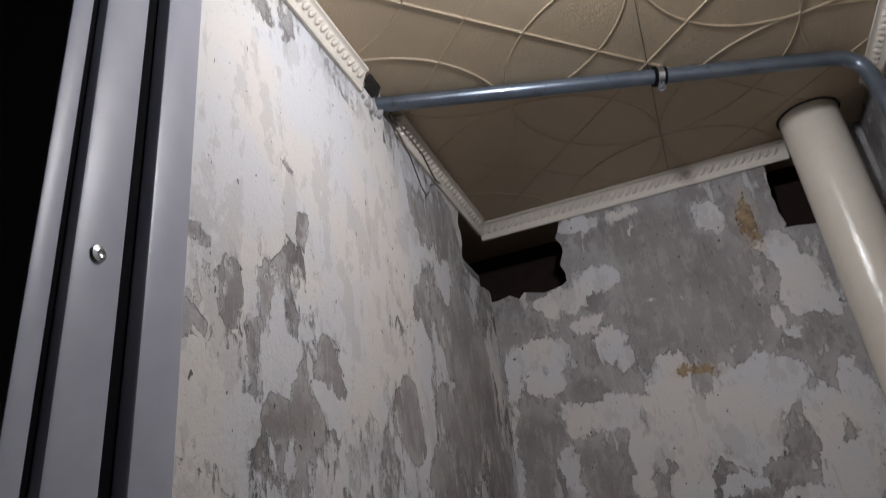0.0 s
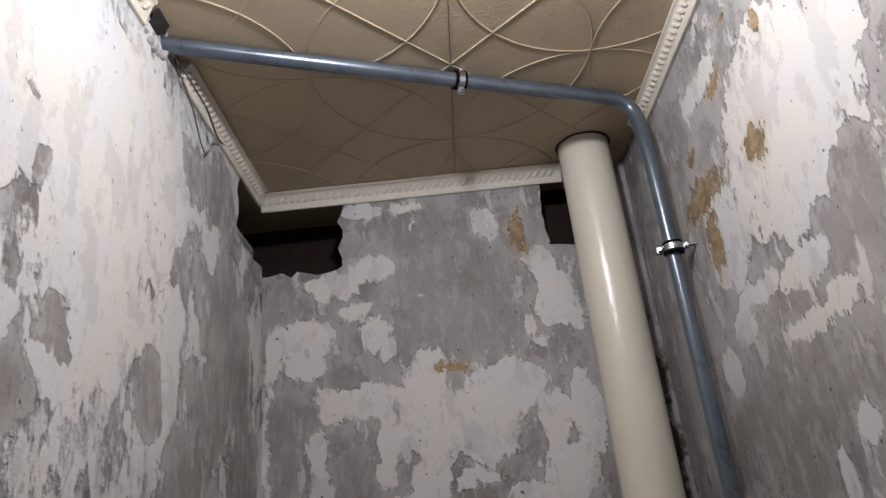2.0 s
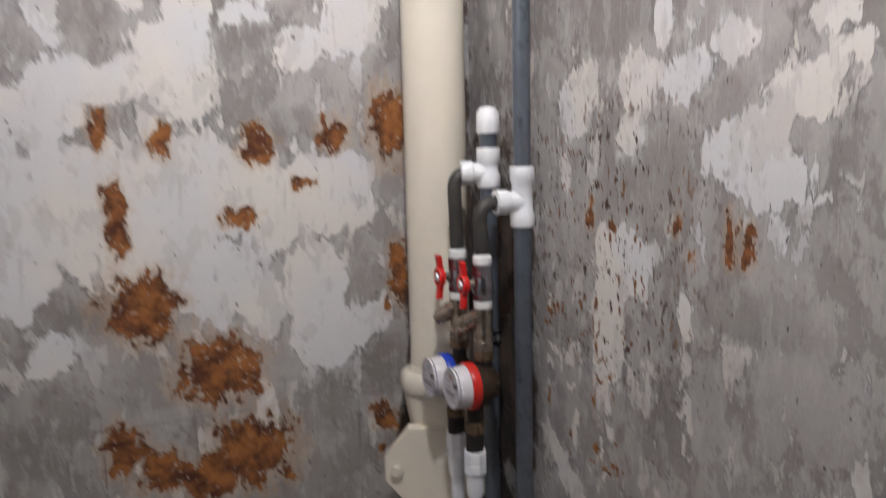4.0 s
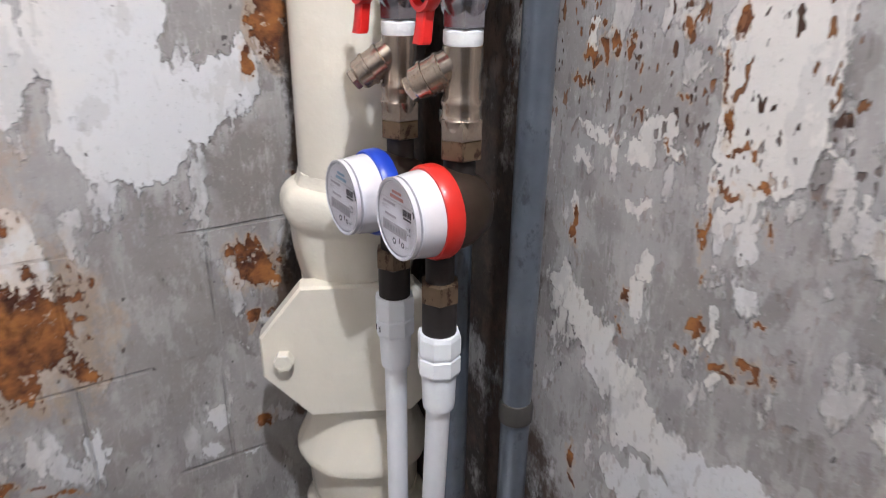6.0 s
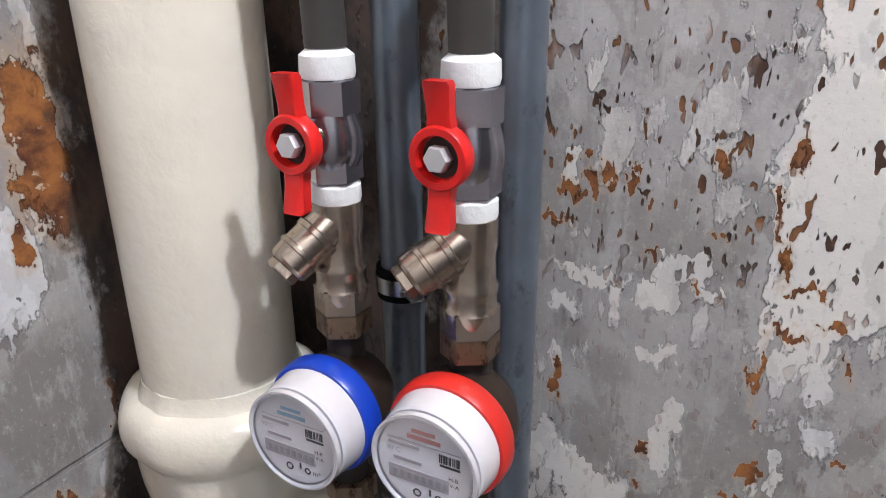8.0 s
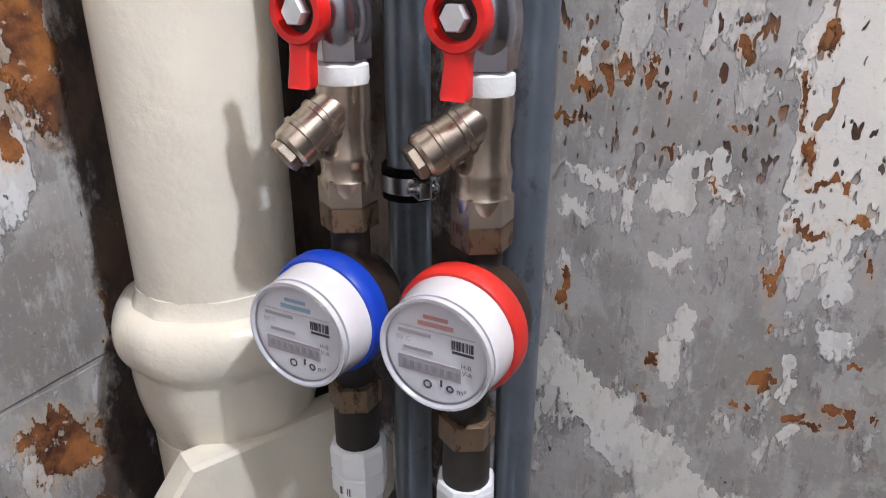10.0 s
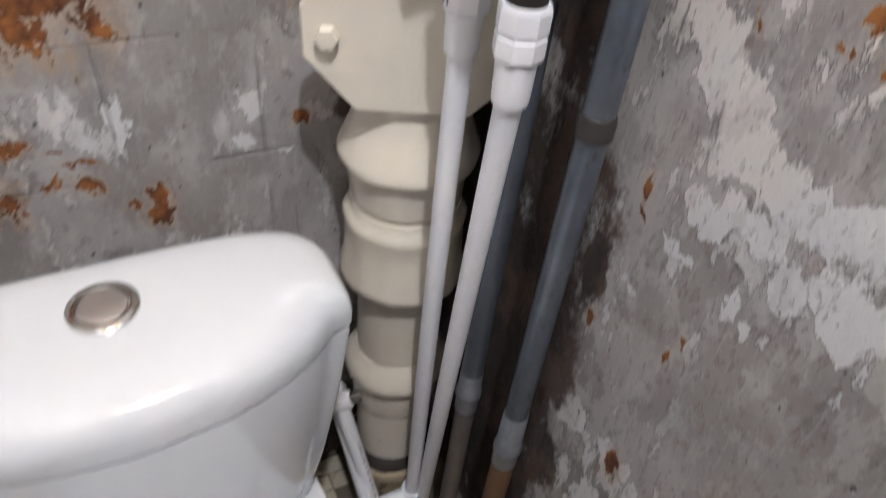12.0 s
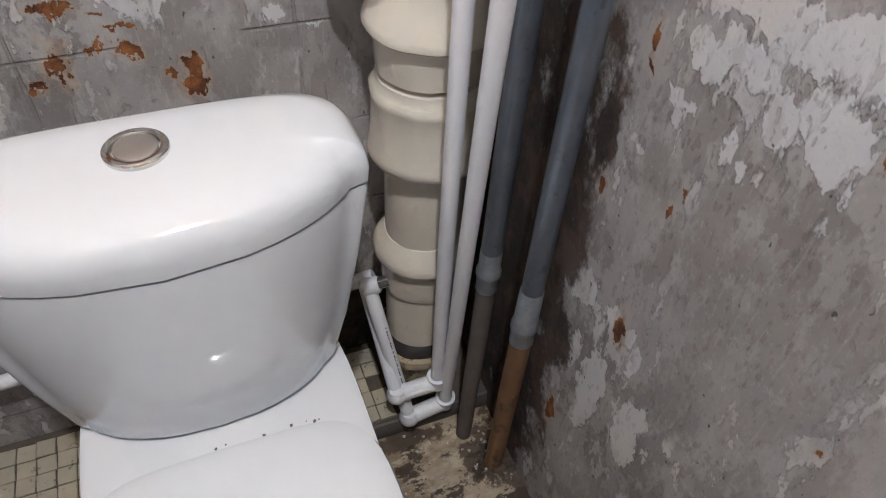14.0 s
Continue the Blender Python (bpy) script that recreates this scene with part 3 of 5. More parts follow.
def screed():
    """Beige cement floor, trowelled in smears, with dark dirt in the cracks and brown damp."""
    g = Graph("broken_screed")
    smear = g.noise(9, 8, 0.68, (1.0, 1.9, 1), (3, 1, 2))
    col = g.mix(g.ramp(smear, 0.40, 0.60), (0.23, 0.175, 0.115), (0.40, 0.335, 0.245))
    col = g.mix(g.math("MULTIPLY", g.ramp(g.noise(26, 6, 0.7, (1, 1.6, 1), (1, 5, 2)), 0.54, 0.60), 0.6), col, (0.50, 0.44, 0.34))
    col = g.mix(g.math("MULTIPLY", g.ramp(g.noise(12, 9, 0.74, (0.8, 1.5, 1), (7, 2, 4)), 0.535, 0.575), 0.92), col, (0.040, 0.026, 0.018))
    # noisy dark brown blobs at riser foot, step foot, wall foot and toilet side
    dirt = g.math("ADD", g.math("SUBTRACT", 1.0, spots(g, g.vec("MULTIPLY", g.pos, (1, 1, 0)), [(0.80, -0.265, 0.05, 0.06), (0.67, -0.195, 0.10, 0.022), (0.84, -0.42, 0.025, 0.25), (0.60, -0.32, 0.02, 0.18)])),
                  g.math("MULTIPLY", g.math("SUBTRACT", g.noise(30, 6, 0.7), 0.5), 3.0))
    col = g.mix(g.math("MULTIPLY", g.ramp(dirt, 0.0, 0.25), 0.85), col, (0.050, 0.030, 0.020))
    col = g.mix(g.math("MULTIPLY", g.ramp(g.noise(5, 3, 0.5, (1, 1, 1), (2, 2, 9)), 0.55, 0.68), 0.6), col, (0.19, 0.075, 0.025))
    g.bump(g.math("ADD", smear, g.math("MULTIPLY", g.noise(60, 5, 0.7), 0.3)), 0.9, 0.006)
    return g.base(col, 0.72)


SCREED = screed()
FEED = plain("dark_feed_pipe", (0.06, 0.055, 0.05), 0.5, 0.3, vary=0.3)
WIRE = plain("dark_wire", (0.10, 0.08, 0.07), 0.5)

# ---- mesh helpers ----


def part(name, bm, material, parent=None, label="", smooth=True):
    me = bpy.data.meshes.new(name)
    bm.normal_update()
    bm.to_mesh(me)
    bm.free()
    for f in me.polygons:
        f.use_smooth = smooth
    if smooth:
        me.set_sharp_from_angle(angle=radians(38))
    me.materials.append(material)
    ob = new(name, me)
    if parent:
        ob.parent = parent
    if label:
        ob["label"] = label
    return ob


def thing(name, label, category, group="", kind="", at=(0, 0, 0)):
    ob = new(name)
    ob.location = at
    return tagged(ob, label, category, group, kind)


def block(bm, x0, x1, y0, y1, z0, z1, bevel=0.0, m=None):
    r = bmesh.ops.create_cube(bm, size=1)["verts"]
    for v in r:
        v.co = Vector((x0 + (v.co.x + 0.5) * (x1 - x0), y0 + (v.co.y + 0.5) * (y1 - y0), z0 + (v.co.z + 0.5) * (z1 - z0)))
    if bevel:
        es = list({e for v in r for e in v.link_edges})
        out = bmesh.ops.bevel(bm, geom=es, offset=bevel, segments=2, affect="EDGES", profile=0.5)
        r = list({v for f in out["faces"] for v in f.verts} | {v for v in r if v.is_valid})
    if m is not None:
        bmesh.ops.transform(bm, matrix=m, verts=r)
    return r


def box(x0, x1, y0, y1, z0, z1, bevel=0.0, m=None):
    bm = bmesh.new()
    block(bm, x0, x1, y0, y1, z0, z1, bevel, m)
    return bm


def lathe(profile, n=32, m=None, bm=None, wobble=0.0):
    """Rings (height, radius) round the z axis; closed where the radius is 0."""
    bm = bm or bmesh.new()
    rings = []
    for z, r in profile:
        if r <= 0:
            rings.append([bm.verts.new((0, 0, z))])
        else:
            ring = []
            for i in range(n):
                a = 2 * math.pi * i / n
                k = r + (wobble * (noise.noise((3 * math.cos(a), 3 * math.sin(a), 14 * z))) if wobble else 0)
                ring.append(bm.verts.new((k * math.cos(a), k * math.sin(a), z)))
            rings.append(ring)
    for a, b in zip(rings, rings[1:]):
        for i in range(n):
            j = (i + 1) % n
            if len(a) == 1 and len(b) == 1:
                continue
            if len(a) == 1:
                bm.faces.new((a[0], b[j], b[i]))
            elif len(b) == 1:
                bm.faces.new((a[i], a[j], b[0]))
            else:
                bm.faces.new((a[i], a[j], b[j], b[i]))
    if m is not None:
        bmesh.ops.transform(bm, matrix=m, verts=[v for r in rings for v in r])
    bmesh.ops.recalc_face_normals(bm, faces=bm.faces)
    return bm


def cyl(z0, z1, r, bevel=0.001, n=24, m=None, bm=None):
    return lathe([(z0, 0), (z0, r - bevel), (z0 + bevel, r), (z1 - bevel, r), (z1, r - bevel), (z1, 0)], n, m, bm)


def hexa(z0, z1, r, m=None, bm=None):
    return lathe([(z0, 0), (z0, r * 0.9), (z0 + 0.001, r), (z1 - 0.001, r), (z1, r * 0.9), (z1, 0)], 6, m, bm)


def tube(points, r, n=20, bm=None, caps=True, radii=None):
    """A round bar along points."""
    bm = bm or bmesh.new()
    pts = [Vector(p) for p in points]
    rings, side = [], None
    for i, p in enumerate(pts):
        d = (pts[min(i + 1, len(pts) - 1)] - pts[max(i - 1, 0)]).normalized()
        if side is None:
            side = d.orthogonal().normalized()
        side = (side - d * side.dot(d)).normalized()
        up = d.cross(side)
        k = radii[i] if radii else r
        rings.append([bm.verts.new(p + (side * math.cos(2 * math.pi * j / n) + up * math.sin(2 * math.pi * j / n)) * k) for j in range(n)])
    for a, b in zip(rings, rings[1:]):
        for i in range(n):
            j = (i + 1) % n
            bm.faces.new((a[i], a[j], b[j], b[i]))
    if caps:
        bm.faces.new(rings[0][::-1])
        bm.faces.new(rings[-1])
    bmesh.ops.recalc_face_normals(bm, faces=bm.faces)
    return bm


def rounded(points, radius, steps=7):
    """A line with its inner corners rounded off."""
    pts = [Vector(p) for p in points]
    out = [pts[0]]
    for a, b, c in zip(pts, pts[1:], pts[2:]):
        u, w = (a - b).normalized(), (c - b).normalized()
        s, e = b + u * radius, b + w * radius
        for k in range(steps + 1):
            t = k / steps
            out.append(s * (1 - t) ** 2 + b * 2 * t * (1 - t) + e * t * t)
    return out + [pts[-1]]


def toward(place, axis):
    """A pose at place whose z axis points along axis."""
    return Matrix.Translation(place) @ Vector(axis).to_track_quat("Z", "Y").to_matrix().to_4x4()


def loft(sections, caps=True):
    """Joins closed outlines of one length."""
    bm = bmesh.new()
    rings = [[bm.verts.new(p) for p in s] for s in sections]
    n = len(rings[0])
    for a, b in zip(rings, rings[1:]):
        for i in range(n):
            j = (i + 1) % n
            bm.faces.new((a[i], a[j], b[j], b[i]))
    if caps:
        bm.faces.new(rings[0][::-1])
        bm.faces.new(rings[-1])
    bmesh.ops.recalc_face_normals(bm, faces=bm.faces)
    return bm


def sheet(name, u0, u1, z0, z1, place, thick, holes, material, label, step=0.02):
    """A wall as a slab with ragged holes. place(u, z, d) gives the point at depth d behind its face."""
    nu, nz = round((u1 - u0) / step), round((z1 - z0) / step)
    us = [u0 + (u1 - u0) * i / nu for i in range(nu + 1)]
    zs = [z0 + (z1 - z0) * i / nz for i in range(nz + 1)]
    gone = {(i, j) for i in range(nu) for j in range(nz) for a, b, c, d in holes
            if a < (us[i] + us[i + 1]) / 2 < b and c < (zs[j] + zs[j + 1]) / 2 < d}
    bm = bmesh.new()
    grid = {}

    def corner(i, j, back):
        if (i, j, back) not in grid:
            near = [(i + a, j + b) in gone for a in (-1, 0) for b in (-1, 0)]
            k = 0.010 if any(near) and 0 < i < nu and 0 < j < nz else 0.0
            du, dz = (random.uniform(-k, k) for _ in "ab")
            grid[i, j, back] = bm.verts.new(place(us[i] + du, zs[j] + dz, thick if back else 0.0012 * noise.noise((us[i] * 6, zs[j] * 6, thick * 50))))
        return grid[i, j, back]
    for i in range(nu):
        for j in range(nz):
            if (i, j) in gone:
                continue
            q = [(i, j), (i + 1, j), (i + 1, j + 1), (i, j + 1)]
            bm.faces.new([corner(*c, False) for c in q])
            bm.faces.new([corner(*c, True) for c in q[::-1]])
            for (a, b), other in (((q[0], q[1]), (i, j - 1)), ((q[1], q[2]), (i + 1, j)), ((q[2], q[3]), (i, j + 1)), ((q[3], q[0]), (i - 1, j))):
                if other in gone or not (0 <= other[0] < nu and 0 <= other[1] < nz):
                    bm.faces.new((corner(*b, False), corner(*a, False), corner(*a, True), corner(*b, True)))
    bmesh.ops.recalc_face_normals(bm, faces=bm.faces)
    return tagged(part(name, bm, material, None, label, False), label, "wall", kind="structure")


# ---- walls, floor, ceiling ----
T = 0.12
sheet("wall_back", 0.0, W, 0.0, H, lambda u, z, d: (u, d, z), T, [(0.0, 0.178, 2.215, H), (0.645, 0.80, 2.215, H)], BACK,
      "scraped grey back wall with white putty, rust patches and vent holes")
sheet("wall_left", D, 0.0, 0.0, H, lambda u, z, d: (-d, u, z), T, [(-0.17, 0.0, 2.235, H)], LEFT,
      "scraped grey wall with broad white putty smears and a hole at the top")
sheet("wall_right", D, T, 0.0, H, lambda u, z, d: (W + d, u, z), T, [], RIGHT, "scraped grey wall with white putty, brown pits and flaking paint")


def closing(name, *args, material=HALL, label="", category="wall"):
    return tagged(part(name, box(*args), material, None, label, False), label, category, kind="structure")


# vent lining: the hole's darkness comes from its near-black colour
closing("vent_duct_back", -0.42, 0.42, 0.19, 0.23, 2.05, H, material=DUCT, label="near-black brick inside the vent hole")
closing("vent_duct_side", -0.42, -0.38, -0.30, 0.36, 2.05, H, material=DUCT, label="near-black brick inside the vent hole")
closing("vent_duct_bottom", -0.38, 0.42, T, 0.36, 2.05, 2.09, material=DUCT, label="near-black brick floor of the vent")
closing("vent_duct_front", -0.38, -T, -0.30, -0.26, 2.05, H, material=DUCT, label="near-black brick inside the vent hole")
closing("vent_duct_end", 0.42, 0.95, T, T + 0.04, 2.05, H, material=DUCT, label="near-black brick behind the pipe hole")
closing("vent_duct_corner", -0.38, -T, -0.26, T, 2.05, 2.09, material=DUCT, label="near-black brick floor of the vent")

closing("vent_ledge", -0.115, -0.055, -0.20, T - 0.002, 2.10, 2.345, material=FRONT, label="grey plastered ledge inside the wall hole")

# door wall, and unseen hall walls added behind the camera in one dark colour
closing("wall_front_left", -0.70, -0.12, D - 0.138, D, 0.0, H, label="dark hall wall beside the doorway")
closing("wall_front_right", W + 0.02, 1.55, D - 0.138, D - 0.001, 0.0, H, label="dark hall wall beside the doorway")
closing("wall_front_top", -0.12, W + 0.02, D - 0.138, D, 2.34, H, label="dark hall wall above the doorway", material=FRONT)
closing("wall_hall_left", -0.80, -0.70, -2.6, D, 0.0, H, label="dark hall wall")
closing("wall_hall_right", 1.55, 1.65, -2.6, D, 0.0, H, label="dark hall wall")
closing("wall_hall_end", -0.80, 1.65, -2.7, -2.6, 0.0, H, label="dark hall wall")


def door_frame():
    d = thing("door_1", "white plastic door frame with dark seals and screws", "door frame", kind="structure")
    for mirror in (False, True):
        def fx(a, b):
            return (W - b, W - a) if mirror else (a, b)
        part("casing", box(*fx(-0.10, 0.006), D - 0.040, D + 0.006, 0.0, 2.34, 0.003), FRAME, d)
        # seal strips set almost flush; their black stands in for the groove's shade
        part("seal", box(*fx(-0.10, -0.008), D - 0.061, D - 0.041, 0.0, 2.34), BLACK, d, "black seal strip carrying the dark of the groove")
        jamb = part("jamb", box(*fx(-0.10, 0.004), D - 0.109, D - 0.062, 0.0, 2.34, 0.004), FRAME, d)
        part("seal", box(*fx(-0.10, -0.005), D - 0.117, D - 0.110, 0.0, 2.34), BLACK, d, "black seal strip carrying the dark of the groove")
        part("edge_strip", box(*fx(-0.10, 0.0), D - 0.138, D - 0.118, 0.0, 2.34, 0.003), FRAME, d)
        for z in (0.4, 1.15, 1.885):
            x = W - 0.004 if mirror else 0.004
            part("screw", lathe([(0, 0.0075), (0.002, 0.0065), (0.003, 0.003), (0.0015, 0)], 16, toward((x, D - 0.088, z), (-1 if mirror else 1, 0, 0))), STEEL, jamb, "zinc screw head")


door_frame()

# floor: tiled step along the back, broken screed in front
FZ = 0.03
floor = tagged(part("floor", box(-0.8, 1.65, -2.6, 0.12, -0.10, FZ), SCREED, None, "", False), "broken beige cement floor, stained and crumbling", "floor", kind="structure")
EDGE = -0.165

GROUT = plain("dark_grout", (0.11, 0.093, 0.072), 0.95, vary=0.4, bump=0.5)
part("grout", box(0.002, W - 0.002, EDGE - 0.006, -0.001, 0.0735, 0.0752), GROUT, floor, "dirty dark grout between the mosaic tiles")
part("step", box(0.0, W, EDGE - 0.012, 0.0, FZ - 0.002, 0.074, 0.004), MORTAR, floor, "low grey mortar step below the mosaic")

# ceiling of foam tiles with raised lines
bm = bmesh.new()
block(bm, -0.4, W + 0.12, D - 0.15, 0.4, H, H + 0.06)
S = 0.5


def raised(points, r=0.0018):
    pts = [(x, y, H - 0.0003) for x, y in points if 0.01 < x < W - 0.01 and D < y < -0.005]
    if len(pts) > 1:
        tube(pts, r, 6, bm)


for tx in (-1, 0):
    for ty in (-1, 0, 1):
        ox, oy = 0.452 + tx * S, -0.67 + ty * S
        def along(a, b, n=24):
            return [(ox + S * (a[0] + (b[0] - a[0]) * k / n), oy + S * (a[1] + (b[1] - a[1]) * k / n)) for k in range(n + 1)]
        def arc(cx, cy, r, a0, a1, n=40):
            return [(ox + S * (cx + r * math.cos(math.radians(a0 + (a1 - a0) * k / n))), oy + S * (cy + r * math.sin(math.radians(a0 + (a1 - a0) * k / n)))) for k in range(n + 1)]
        for a, b in (((0, 0.5), (0.5, 0)), ((0.5, 0), (1, 0.5)), ((1, 0.5), (0.5, 1)), ((0.5, 1), (0, 0.5))):
            raised(along(a, b))
        for line in (arc(0.5, 0, 0.5, 0, 180), arc(0.5, 1, 0.5, 180, 360), arc(0, 0.5, 0.5, -90, 90), arc(1, 0.5, 0.5, 90, 270)):
            raised(line, 0.0017)
block(bm, 0.4510, 0.4530, D, -0.005, H - 0.0012, H + 0.01)
tagged(part("ceiling", bm, CEIL), "glossy beige foam ceiling tiles with raised interlaced lines", "ceiling", kind="structure")
closing("ceiling_hall", -0.8, 1.65, -2.6, D - 0.152, H, H + 0.06, label="dark hall ceiling", category="ceiling")
tagged(part("ceiling_seam", box(0.4514, 0.4526, D, -0.03, H - 0.0019, H - 0.0013), WIRE, None, "", False), "thin dark seam between two foam ceiling tiles", "seam", kind="structure")


def cornice(name, a, b, inward, label, size=0.020, drop=0.042):
    """A foam strip with a row of twisted beads, from a to b in the plan; inward is the way off the wall."""
    a, b, inn = Vector((*a, 0)), Vector((*b, 0)), Vector((*inward, 0))
    d = (b - a).normalized()
    L = (b - a).length
    prof = [(0, 0), (0, -drop), (0.005, -drop), (0.007, -drop + 0.004), (0.006, -drop + 0.007), (size - 0.006, -0.009), (size - 0.004, -0.007), (size, -0.006), (size, 0)]
    bm = bmesh.new()
    n = max(2, int(L / 0.03))
    rings = []
    for k in range(n + 1):
        s = L * k / n
        rings.append([bm.verts.new(a + d * s + inn * p + Vector((0, 0, H - 0.001 + q + 0.0012 * noise.noise((s * 9, p * 50, 1))))) for p, q in prof])
    for r0, r1 in zip(rings, rings[1:]):
        for i in range(len(prof)):
            j = (i + 1) % len(prof)
            bm.faces.new((r0[i], r0[j], r1[j], r1[i]))
    bm.faces.new(rings[0])
    bm.faces.new(rings[-1][::-1])
    bmesh.ops.recalc_face_normals(bm, faces=bm.faces)
    slope = (inn * (size - 0.012) + Vector((0, 0, drop - 0.016))).normalized()
    out = (inn * slope.z - Vector((0, 0, slope.dot(inn)))).normalized()
    s = 0.01
    while s < L - 0.01:
        mid = a + d * s + inn * (size / 2) + Vector((0, 0, H - 0.001 - drop / 2 + 0.001)) + out * 0.0018
        axis = (slope + d * 0.9).normalized()
        m = Matrix.Translation(mid) @ Matrix((axis, d.cross(slope).cross(axis).normalized(), out)).transposed().to_4x4() @ Matrix.Diagonal((0.0125, 0.0060, 0.0062, 1))
        bmesh.ops.create_icosphere(bm, subdivisions=1, radius=1, matrix=m)
        s += 0.0165
    return tagged(part(name, bm, FOAM), label, "cornice", kind="structure")


cornice("cornice_back", (0.0, -0.001), (0.695, -0.001), (0, -1), "cream foam cornice with beaded relief along the back wall")
cornice("cornice_left_rear", (0.001, -0.50), (0.001, -0.035), (1, 0), "cream foam cornice with beaded relief, its end broken off")
cornice("cornice_left_front", (0.001, D), (0.001, -0.640), (1, 0), "cream foam cornice with beaded relief, chipped at the pipe")
cornice("cornice_right", (W - 0.001, D), (W - 0.001, -0.16), (-1, 0), "cream foam cornice with beaded relief along the pitted wall")
# ---- the cast iron drain in the corner ----
SX, SY = 0.738, -0.085


def drain():
    d = thing("sewer_pipe", "cream-painted cast iron drain pipe with sockets and inspection hatch", "pipe")
    at = Matrix.Translation((SX, SY, 0))
    part("upper_pipe", lathe([(1.10, 0), (1.10, 0.0555), (1.3, 0.0555), (1.7, 0.0555), (2.1, 0.0555), (H + 0.03, 0.0555), (H + 0.03, 0)], 40, at, wobble=0.0007), CREAM, d)
    part("socket", lathe([(0.995, 0.05), (0.995, 0.0575), (1.004, 0.0585), (1.014, 0.0610), (1.026, 0.0640), (1.040, 0.0665), (1.055, 0.0678), (1.066, 0.0680), (1.070, 0.0690), (1.074, 0.0722), (1.080, 0.0748), (1.088, 0.0760), (1.096, 0.0755), (1.103, 0.0735), (1.108, 0.0700), (1.111, 0.0650), (1.112, 0.0600), (1.117, 0.0575), (1.124, 0.0560), (1.126, 0.05)], 72, at, wobble=0.0028), CREAM, d)
    hatch = part("hatch_body", lathe([(0.83, 0.05), (0.83, 0.057), (0.875, 0.060), (0.98, 0.060), (1.005, 0.060), (1.01, 0.05)], 40, at, wobble=0.002), CREAM, d)
    # eight-sided inspection cover, turned to the doorway
    n = Vector((-0.42, -0.90, 0.0)).normalized()
    m = Matrix.Translation(Vector((SX, SY, 0.938)) + n * 0.052) @ Matrix((Vector((-n.y, n.x, 0)), Vector((0, 0, 1)), n)).transposed().to_4x4()
    outline = [(-0.102, 0.024), (-0.058, 0.080), (0.058, 0.080), (0.102, 0.024), (0.102, -0.022), (0.055, -0.074), (-0.055, -0.074), (-0.102, -0.022)]
    rows = [[(x * k, y * k, z) for x, y in outline] for k, z in ((0.98, -0.010), (1.0, -0.007), (1.0, 0.012), (0.975, 0.016))]
    bm = loft(rows)
    bmesh.ops.transform(bm, matrix=m, verts=bm.verts)
    cover = part("hatch_cover", bm, CREAM, d, "flat eight-sided cover under thick cream paint", False)
    for x in (-0.078, 0.078):
        part("bolt", hexa(0.010, 0.027, 0.0105, m @ Matrix.Translation((x, 0.0, 0))), CREAM, cover)
    part("hatch_neck", box(-0.05, 0.05, -0.062, 0.066, -0.03, -0.008, 0.006, m), CREAM, d)
    part("collar", lathe([(0.715, 0.05), (0.715, 0.0650), (0.745, 0.0665), (0.764, 0.0680), (0.767, 0.0745), (0.771, 0.0785), (0.776, 0.0790), (0.782, 0.0770), (0.795, 0.0710), (0.810, 0.0655), (0.825, 0.0610), (0.838, 0.0580), (0.84, 0.05)], 64, at @ Matrix.Translation((0, 0, 0.010)), wobble=0.0025), CREAM, d)
    part("socket", lathe([(0.590, 0.05), (0.592, 0.060), (0.595, 0.0715), (0.600, 0.0765), (0.607, 0.0785), (0.614, 0.0775), (0.630, 0.0735), (0.660, 0.0710), (0.682, 0.0705), (0.690, 0.0725), (0.697, 0.0728), (0.703, 0.0690), (0.708, 0.0655), (0.716, 0.0650), (0.72, 0.05)], 64, at, wobble=0.0025), CREAM, d)
    part("lower_pipe", lathe([(0.08, 0.05), (0.08, 0.056), (0.3, 0.056), (0.5, 0.056), (0.60, 0.056), (0.60, 0.05)], 40, at, wobble=0.0012), CREAM, d)
    part("collar", lathe([(0.338, 0.05), (0.340, 0.0590), (0.346, 0.0612), (0.37, 0.0615), (0.405, 0.0622), (0.408, 0.0690), (0.413, 0.0728), (0.419, 0.0738), (0.428, 0.0720), (0.440, 0.0660), (0.449, 0.0605), (0.456, 0.0570), (0.458, 0.05)], 64, at, wobble=0.0025), CREAM, d)
    part("foot_socket", lathe([(0.05, 0.05), (0.05, 0.060), (0.10, 0.061), (0.160, 0.063), (0.172, 0.068), (0.180, 0.0735), (0.200, 0.0745), (0.208, 0.068), (0.212, 0.05)], 40, at, wobble=0.003), FOOT, d, "lowest socket with crumbling dark joint")
    part("joint", lathe([(0.202, 0.055), (0.209, 0.070), (0.219, 0.063), (0.224, 0.055)], 40, at, wobble=0.006), DARKIRON, d, "crumbling dark joint packing")

    # solid dark ring in place of a shaded gap at the ceiling
    part("ceiling_gap_ring", lathe([(H - 0.0025, 0.0556), (H - 0.0025, 0.0600), (H - 0.0005, 0.0610), (H - 0.0005, 0.0556)], 40, at, wobble=0.002), DARKIRON, d, "dark ring drawn as the shaded gap where the drain meets the ceiling")


drain()

# ---- the two risers ----
GR, GL, PR = (0.806, -0.290), (0.781, -0.219), 0.0135


